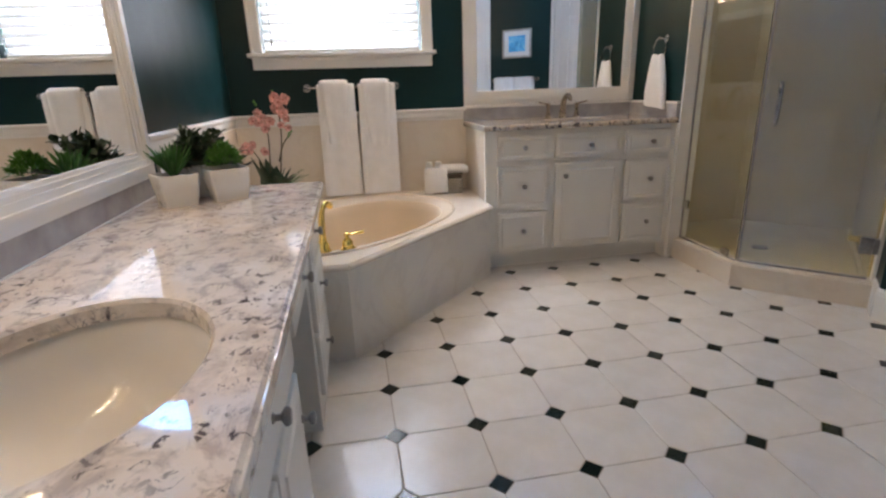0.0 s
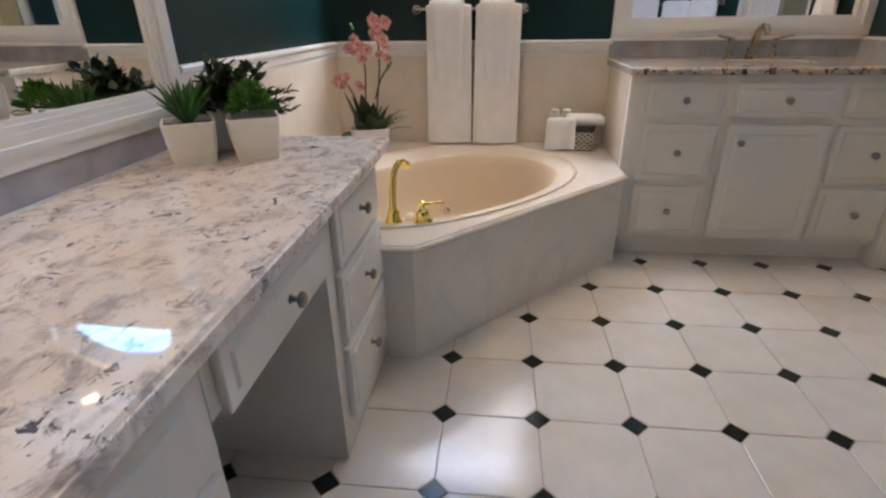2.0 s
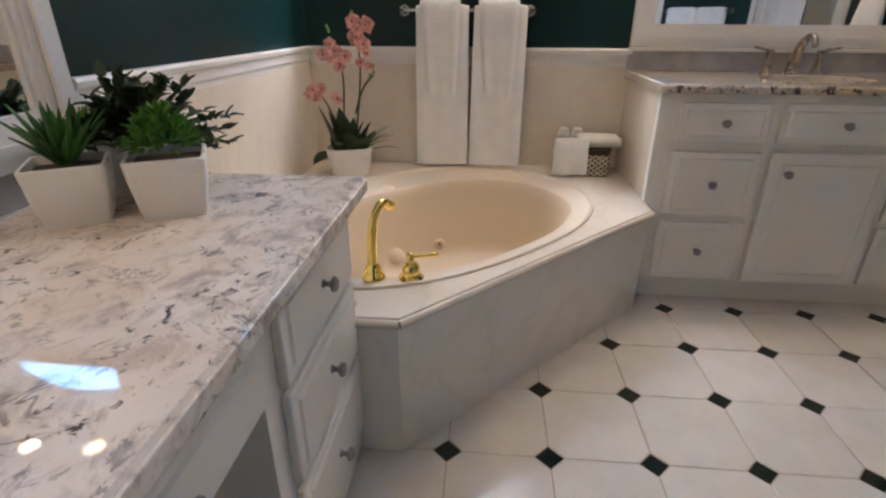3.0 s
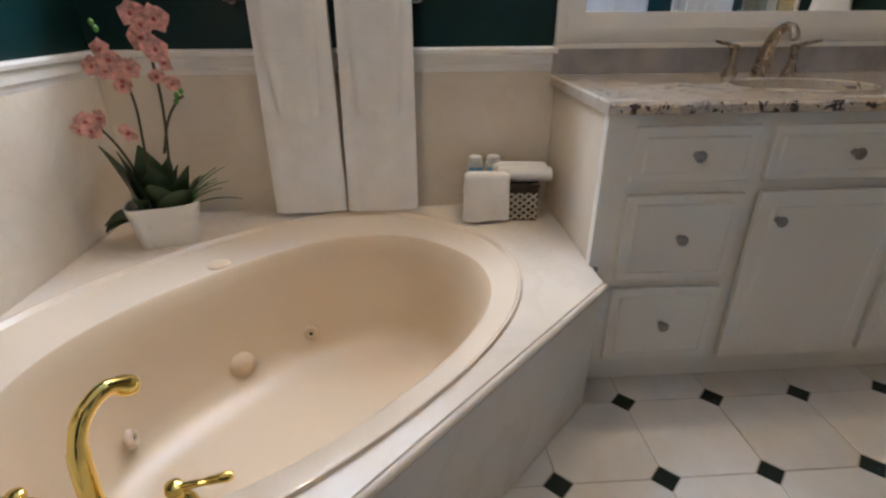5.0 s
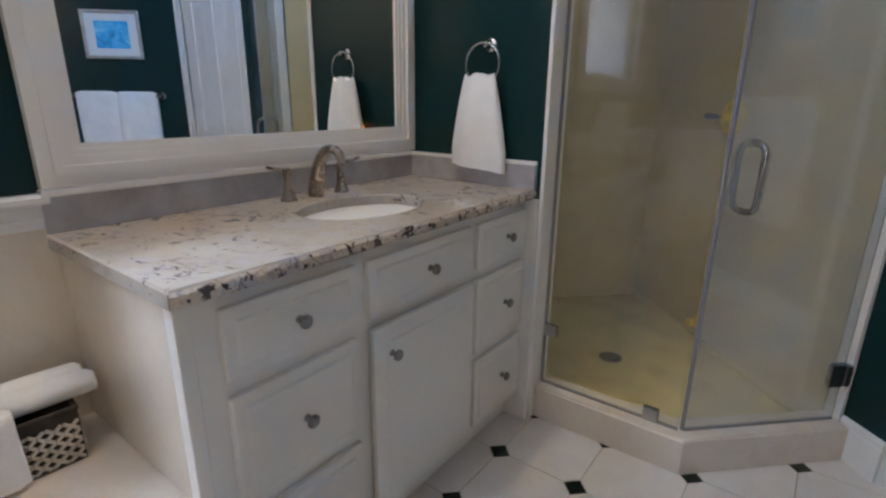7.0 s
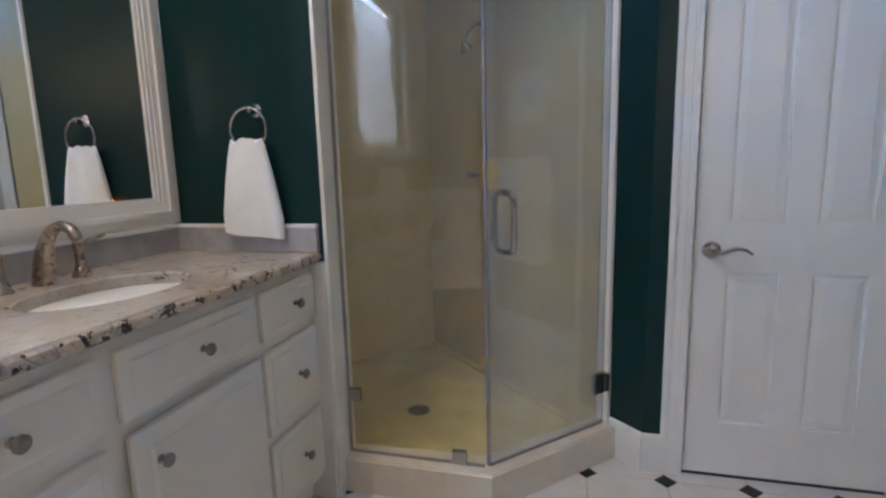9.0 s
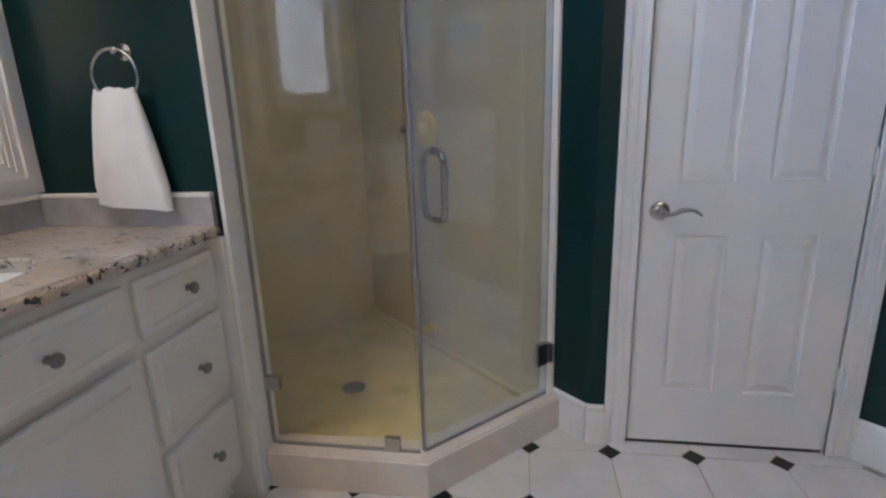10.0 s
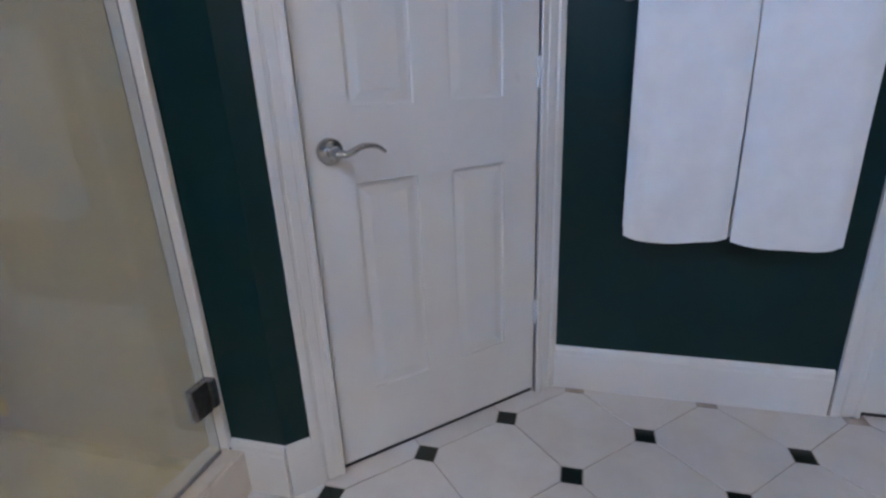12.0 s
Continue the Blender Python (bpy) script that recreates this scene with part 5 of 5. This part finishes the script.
# ---- orchid ----
def orchid(at):
    t = thing("orchid", at, "pink orchid with broad leaves in a white oval pot", "potted plant")
    A = Vector(at)
    T = Matrix.Translation(A) @ pose(0, 0, 0, 0, 0, 18)
    bm = bmesh.new()

    def loop(w, d, z, n=28):
        return [T @ Vector((w * math.copysign(abs(math.cos(2 * math.pi * k / n)) ** 0.55, math.cos(2 * math.pi * k / n)), d * math.copysign(abs(math.sin(2 * math.pi * k / n)) ** 0.55, math.sin(2 * math.pi * k / n)), z)) for k in range(n)]

    rows = strip(bm, [loop(0.084, 0.058, 0.0), loop(0.088, 0.061, 0.004), loop(0.108, 0.073, 0.112), loop(0.113, 0.076, 0.140), loop(0.107, 0.070, 0.141), loop(0.102, 0.066, 0.11)])
    bm.faces.new(rows[0][::-1])
    part("pot", bm, M_ceramic, t, "white oval ceramic pot", 40)
    bm = bmesh.new(); bm.faces.new([bm.verts.new(p) for p in loop(0.102, 0.068, 0.112)]); part("soil", bm, M_soil, t)
    r = random.Random(3)
    specs = [((-0.05, -0.02), (-0.42, -0.2, 1.0), 0.28, 0.115, 0.35), ((-0.02, 0.01), (-0.15, 0.1, 1.0), 0.25, 0.10, 0.5), ((0.01, -0.02), (0.1, -0.3, 1.0), 0.20, 0.095, 0.6), ((0.05, 0.0), (0.5, -0.1, 1.0), 0.20, 0.09, 0.7), ((-0.07, 0.0), (-0.9, -0.5, 0.15), 0.13, 0.085, 0.6), ((-0.055, 0.0), (-1.0, -0.6, 0.30), 0.15, 0.075, 1.1), ((0.03, 0.0), (0.35, 0.0, 1.0), 0.19, 0.075, 0.7), ((0.0, 0.02), (0.1, 0.5, 1.0), 0.20, 0.07, 0.6),
             ((0.05, 0.01), (0.8, -0.2, 0.9), 0.16, 0.06, 0.8), ((-0.02, -0.03), (-0.1, -0.7, 0.8), 0.14, 0.06, 1.0), ((0.02, -0.02), (0.4, -0.6, 0.9), 0.13, 0.05, 0.8),
             ((0.05, -0.02), (0.45, -0.5, 0.9), 0.15, 0.085, 1.0), ((0.02, -0.03), (0.05, -0.6, 1.0), 0.17, 0.09, 0.9), ((0.06, 0.02), (0.6, 0.2, 1.0), 0.15, 0.08, 0.9), ((-0.04, -0.02), (-0.25, -0.15, 1.0), 0.25, 0.12, 0.3), ((-0.03, 0.02), (-0.05, 0.2, 1.0), 0.22, 0.10, 0.3), ((-0.075, -0.02), (-0.7, -0.5, 0.1), 0.12, 0.11, 0.9)]
    for (x, y), d, L, w, dr in specs:
        if d[2] > 0.5:
            d = (d[0] * 0.55, d[1] * 0.55, d[2])
        bm = bmesh.new(); blade(bm, A + Vector((x, y, 0.095)), d, L * 0.92, w * 1.3, dr, 9, 0.22); part("leaf", bm, M_leaf_d, t, "broad dark green leaf", 60)
    for k in range(10):
        ang = r.uniform(-0.6, 2.2)
        bm = bmesh.new(); blade(bm, A + Vector((0.05, 0.01, 0.10)), (math.cos(ang), 0.4 * math.sin(ang), r.uniform(0.5, 1.4)), r.uniform(0.14, 0.22), 0.010, 0.8, 7, 0.4); part("grass_blade", bm, M_leaf, t, smooth=60)
    stems = [[(0.03, 0.0, 0.10), (0.035, 0.0, 0.25), (0.045, -0.01, 0.45), (0.035, -0.02, 0.60), (0.02, -0.03, 0.69)],
             [(-0.02, 0.0, 0.10), (-0.03, -0.005, 0.28), (-0.035, -0.01, 0.46), (-0.065, -0.02, 0.55), (-0.10, -0.03, 0.61)],
             [(-0.03, -0.01, 0.10), (-0.06, -0.02, 0.24), (-0.095, -0.03, 0.33), (-0.14, -0.04, 0.40)],
             [(0.025, 0.0, 0.30), (0.05, 0.0, 0.40), (0.085, 0.0, 0.46), (0.105, 0.0, 0.475)]]
    for s in stems:
        s = [(x + 0.095 * max(0.0, z - 0.1), y, z) for x, y, z in s]
        bm = bmesh.new(); tube(bm, [A + p for p in curve_pts(s, 16)], 0.0042, 7); part("stem", bm, M_stem, t, smooth=60)
    spots = [(0.005, -0.035, 0.705, 0.038), (0.065, -0.03, 0.69, 0.038), (0.03, -0.04, 0.64, 0.05), (0.06, -0.035, 0.61, 0.042), (-0.02, -0.035, 0.56, 0.036), (0.045, -0.02, 0.535, 0.03),
             (-0.09, -0.035, 0.61, 0.036), (-0.125, -0.03, 0.565, 0.038), (-0.085, -0.04, 0.555, 0.034), (-0.045, -0.03, 0.525, 0.038), (-0.05, -0.03, 0.51, 0.03),
             (-0.165, -0.045, 0.41, 0.038), (-0.125, -0.04, 0.42, 0.036), (-0.185, -0.045, 0.39, 0.03), (-0.055, -0.03, 0.375, 0.034), (-0.15, -0.05, 0.385, 0.036), (0.035, -0.045, 0.675, 0.036), (0.08, -0.03, 0.575, 0.032), (-0.07, -0.045, 0.585, 0.034), (0.09, -0.025, 0.515, 0.026)]
    for x, y, z, s in spots:
        s *= r.uniform(0.88, 1.12)
        c = A + Vector((x + 0.095 * max(0.0, z - 0.1), y, z))
        facing = Vector((r.uniform(-0.5, 0.6), -1.0, r.uniform(-0.5, 0.2))).normalized()
        q = facing.to_track_quat("Z", "Y").to_matrix().to_4x4()
        bm = bmesh.new()
        for k in range(5):
            ang = math.pi / 2 + 2 * math.pi * k / 5 + r.uniform(-0.15, 0.15)
            wide = s * (1.45 if k in (1, 4) else 0.95)
            loc = bmesh.new()
            blade(loc, (0, 0, 0), (math.cos(ang), math.sin(ang), 0.25), s * r.uniform(0.85, 1.05), wide, r.uniform(-0.2, 0.5), 6, r.uniform(-0.25, 0.3))
            for f in loc.faces:
                f.normal_update()
            me = bpy.data.meshes.new("tmp"); loc.to_mesh(me); loc.free()
            me.transform(Matrix.Translation(c) @ q)
            bm.from_mesh(me); bpy.data.meshes.remove(me)
        fl = part("flower", bm, M_petal, t, "pink orchid blossom", 60)
        bm = bmesh.new(); lathe(bm, [(0.004, 0.0), (0.007, 0.006), (0.003, 0.014)], Matrix.Translation(c) @ q, 8); part("throat", bm, M_petal_c, fl)
    for x, z in ((0.13, 0.47), (0.146, 0.482), (0.125, 0.452), (-0.05, 0.655), (-0.058, 0.672), (0.06, 0.73)):
        bm = bmesh.new(); lathe(bm, [(0.002, 0), (0.007, 0.006), (0.008, 0.012), (0.003, 0.02)], Matrix.Translation(A + Vector((x, -0.02, z))), 8); part("bud", bm, M_leaf_b, t, smooth=60)


orchid((-0.590, 1.895, TZ))


# ---- basket of toiletries ----
def basket(at):
    A = Vector(at)
    T = Matrix.Translation(A) @ pose(0, 0, 0, 0, 0, -4)
    t = thing("basket", at, "dark wicker basket with woven light front on the tub deck", "basket")
    w, d, h = 0.26, 0.14, 0.135
    bm = bmesh.new()
    for a, b in (((-w / 2, -d / 2, 0.0), (w / 2, d / 2, 0.008)), ((-w / 2, -d / 2, 0.008), (w / 2, -d / 2 + 0.008, h)), ((-w / 2, d / 2 - 0.008, 0.008), (w / 2, d / 2, h)), ((-w / 2, -d / 2 + 0.008, 0.008), (-w / 2 + 0.008, d / 2 - 0.008, h)), ((w / 2 - 0.008, -d / 2 + 0.008, 0.008), (w / 2, d / 2 - 0.008, h))):
        box(bm, a, b, 0.0, T)
    part("body", bm, M_basket, t)
    bm = bmesh.new()
    r = random.Random(9)
    for j in range(8):
        for i in range(16):
            x = -w / 2 + 0.010 + i * (w - 0.02) / 15
            z = 0.012 + j * 0.0125
            tilt = 40 if (i + j) % 2 else -40
            box(bm, (-0.0085, -0.0035, -0.0036), (0.0085, 0.0035, 0.0036), 0.001, T @ Matrix.Translation((x, -d / 2 - 0.002, z)) @ pose(0, 0, 0, 0, tilt, 0), 1)
    for j in range(7):
        for i in range(8):
            y = -d / 2 + 0.012 + i * (d - 0.024) / 7
            box(bm, (-0.0035, -0.0085, -0.0036), (0.0035, 0.0085, 0.0036), 0.001, T @ Matrix.Translation((w / 2 + 0.002, y, 0.012 + j * 0.0125)) @ pose(0, 0, 0, 40 if (i + j) % 2 else -40, 0, 0), 1)
    tagged(part("weave", bm, M_weave, t, "pale woven strands"), kind="stuff")
    bm = bmesh.new()
    tube(bm, [T @ Vector(p) for p in ((-w / 2, -d / 2, h), (w / 2, -d / 2, h), (w / 2, d / 2, h), (-w / 2, d / 2, h), (-w / 2, -d / 2, h))], 0.006, 8)
    part("rim", bm, M_basket, t)
    # folded cloth over the front edge
    c = thing("wash_cloth", A + Vector((-0.055, -0.06, h)), "folded white washcloth draped over the basket front", "towel")
    FM = T @ Matrix.Translation((0, -d / 2 - 0.004, 0))
    part("cloth", draped(FM, -0.14, 0.02, h + 0.022, 0.0, 0.145, 0.05, 0.006, 0.018, 31, flare=0.01), M_towel, c, smooth=60)
    for k, (y, z, dx) in enumerate(((0.028, h + 0.022, 0.0), (-0.016, h + 0.016, 0.014))):
        rt = thing("rolled_towel", A + Vector((0.05, y, z)), "rolled white washcloth lying in the basket", "towel", "rolled washcloths")
        bm = bmesh.new()
        n = 34
        prof = []
        for i in range(n):
            a = 2 * math.pi * i / n
            prof.append((0.030 + 0.0015 * math.sin(a * 3)) * Vector((0, math.cos(a), math.sin(a) * 0.92)))
        loops = []
        for f, s in ((0.0, 0.70), (0.02, 0.93), (0.06, 1.0), (0.5, 1.03), (0.94, 1.0), (0.98, 0.93), (1.0, 0.70)):
            loops.append([T @ (Vector((-0.03 + dx + 0.195 * f, y, z + 0.012)) + p * s) for p in prof])
        rows = strip(bm, loops)
        bm.faces.new(rows[0][::-1]), bm.faces.new(rows[-1])
        part("roll", bm, M_towel, rt, smooth=60)
        bm = bmesh.new(); tube(bm, [T @ Vector((-0.03 + dx + 0.1955, y + r_ * math.cos(a), z + 0.012 + r_ * math.sin(a))) for a, r_ in ((0.5 * i, 0.006 + 0.0016 * i * 0.6) for i in range(24))], 0.0022, 5); part("roll_spiral", bm, M_towel, rt)
    for x, y in ((-0.095, 0.032), (-0.028, 0.036)):
        b = thing("toiletry_bottle", A + Vector((x, y, 0.008)), "small white toiletry bottle with a pale blue label", "bottle", "toiletry bottles")
        BM = T @ Matrix.Translation((x, y, 0.008))
        bm = bmesh.new(); box(bm, (-0.028, -0.017, 0), (0.028, 0.017, 0.186), 0.006, BM); part("bottle_body", bm, M_bottle, b, smooth=40)
        bm = bmesh.new(); lathe(bm, [(0.023, 0.186), (0.024, 0.190), (0.024, 0.206), (0.021, 0.209)], BM, 14); part("cap", bm, M_bottle, b, smooth=40)
        bm = bmesh.new(); box(bm, (-0.026, -0.0190, 0.130), (0.026, -0.0172, 0.170), 0, BM); lb = part("label", bm, M_label, b, "pale blue printed band")


basket((0.566, 2.055, TZ))

# ---- floor tiles, last ----
def octagon():
    h, c = P / 2 - GAP, CUT
    e = 0.0022
    out = []
    for s, z in ((0.0, -0.010), (0.0, -e * 0.6), (e, 0.0)):
        q, k = h - s, h - c
        out.append([(k, -q, z), (q, -k, z), (q, k, z), (k, q, z), (-k, q, z), (-q, k, z), (-q, -k, z), (-k, -q, z)])
    return out


def diamond():
    e = 0.0018
    r = CUT - GAP * 1.2
    return [[(r - s, 0, z), (0, r - s, z), (-r + s, 0, z), (0, -r + s, z)] for s, z in ((0.0, -0.010), (0.0, -e * 0.6), (e, 0.0))]


def piece_mesh(name, loops, material):
    bm = bmesh.new()
    rows = strip(bm, loops)
    bm.faces.new(rows[-1])
    bmesh.ops.recalc_face_normals(bm, faces=bm.faces)
    me = bpy.data.meshes.new(name)
    bm.to_mesh(me)
    bm.free()
    me.materials.append(material)
    return me


def in_room(x, y):
    if x < -0.80 or y < -2.25 or y > 1.75:
        return False
    if y > 0.75 and x < -0.30 or (y - x > 1.25):
        return False
    if x > 2.60 or (x - y > 3.15):
        return False
    if x > 2.2 and y > 0.62 and (x + y) > 3.25:
        return False
    return True


tile_me, dot_me = piece_mesh("tile", octagon(), M_tile), piece_mesh("tile_inset", diamond(), M_dot)
rt = random.Random(5)
for i in range(-4, 10):
    for j in range(-9, 7):
        for nm, me, x, y in (("tile", tile_me, (i + 0.5) * P, (j + 0.5) * P), ("tile_inset", dot_me, i * P, j * P)):
            if in_room(x, y) and (me is tile_me or x - y < 3.0):
                o = new(nm, me)
                o.parent = floor
                o.location = (x, y, rt.uniform(-0.0006, 0.0))
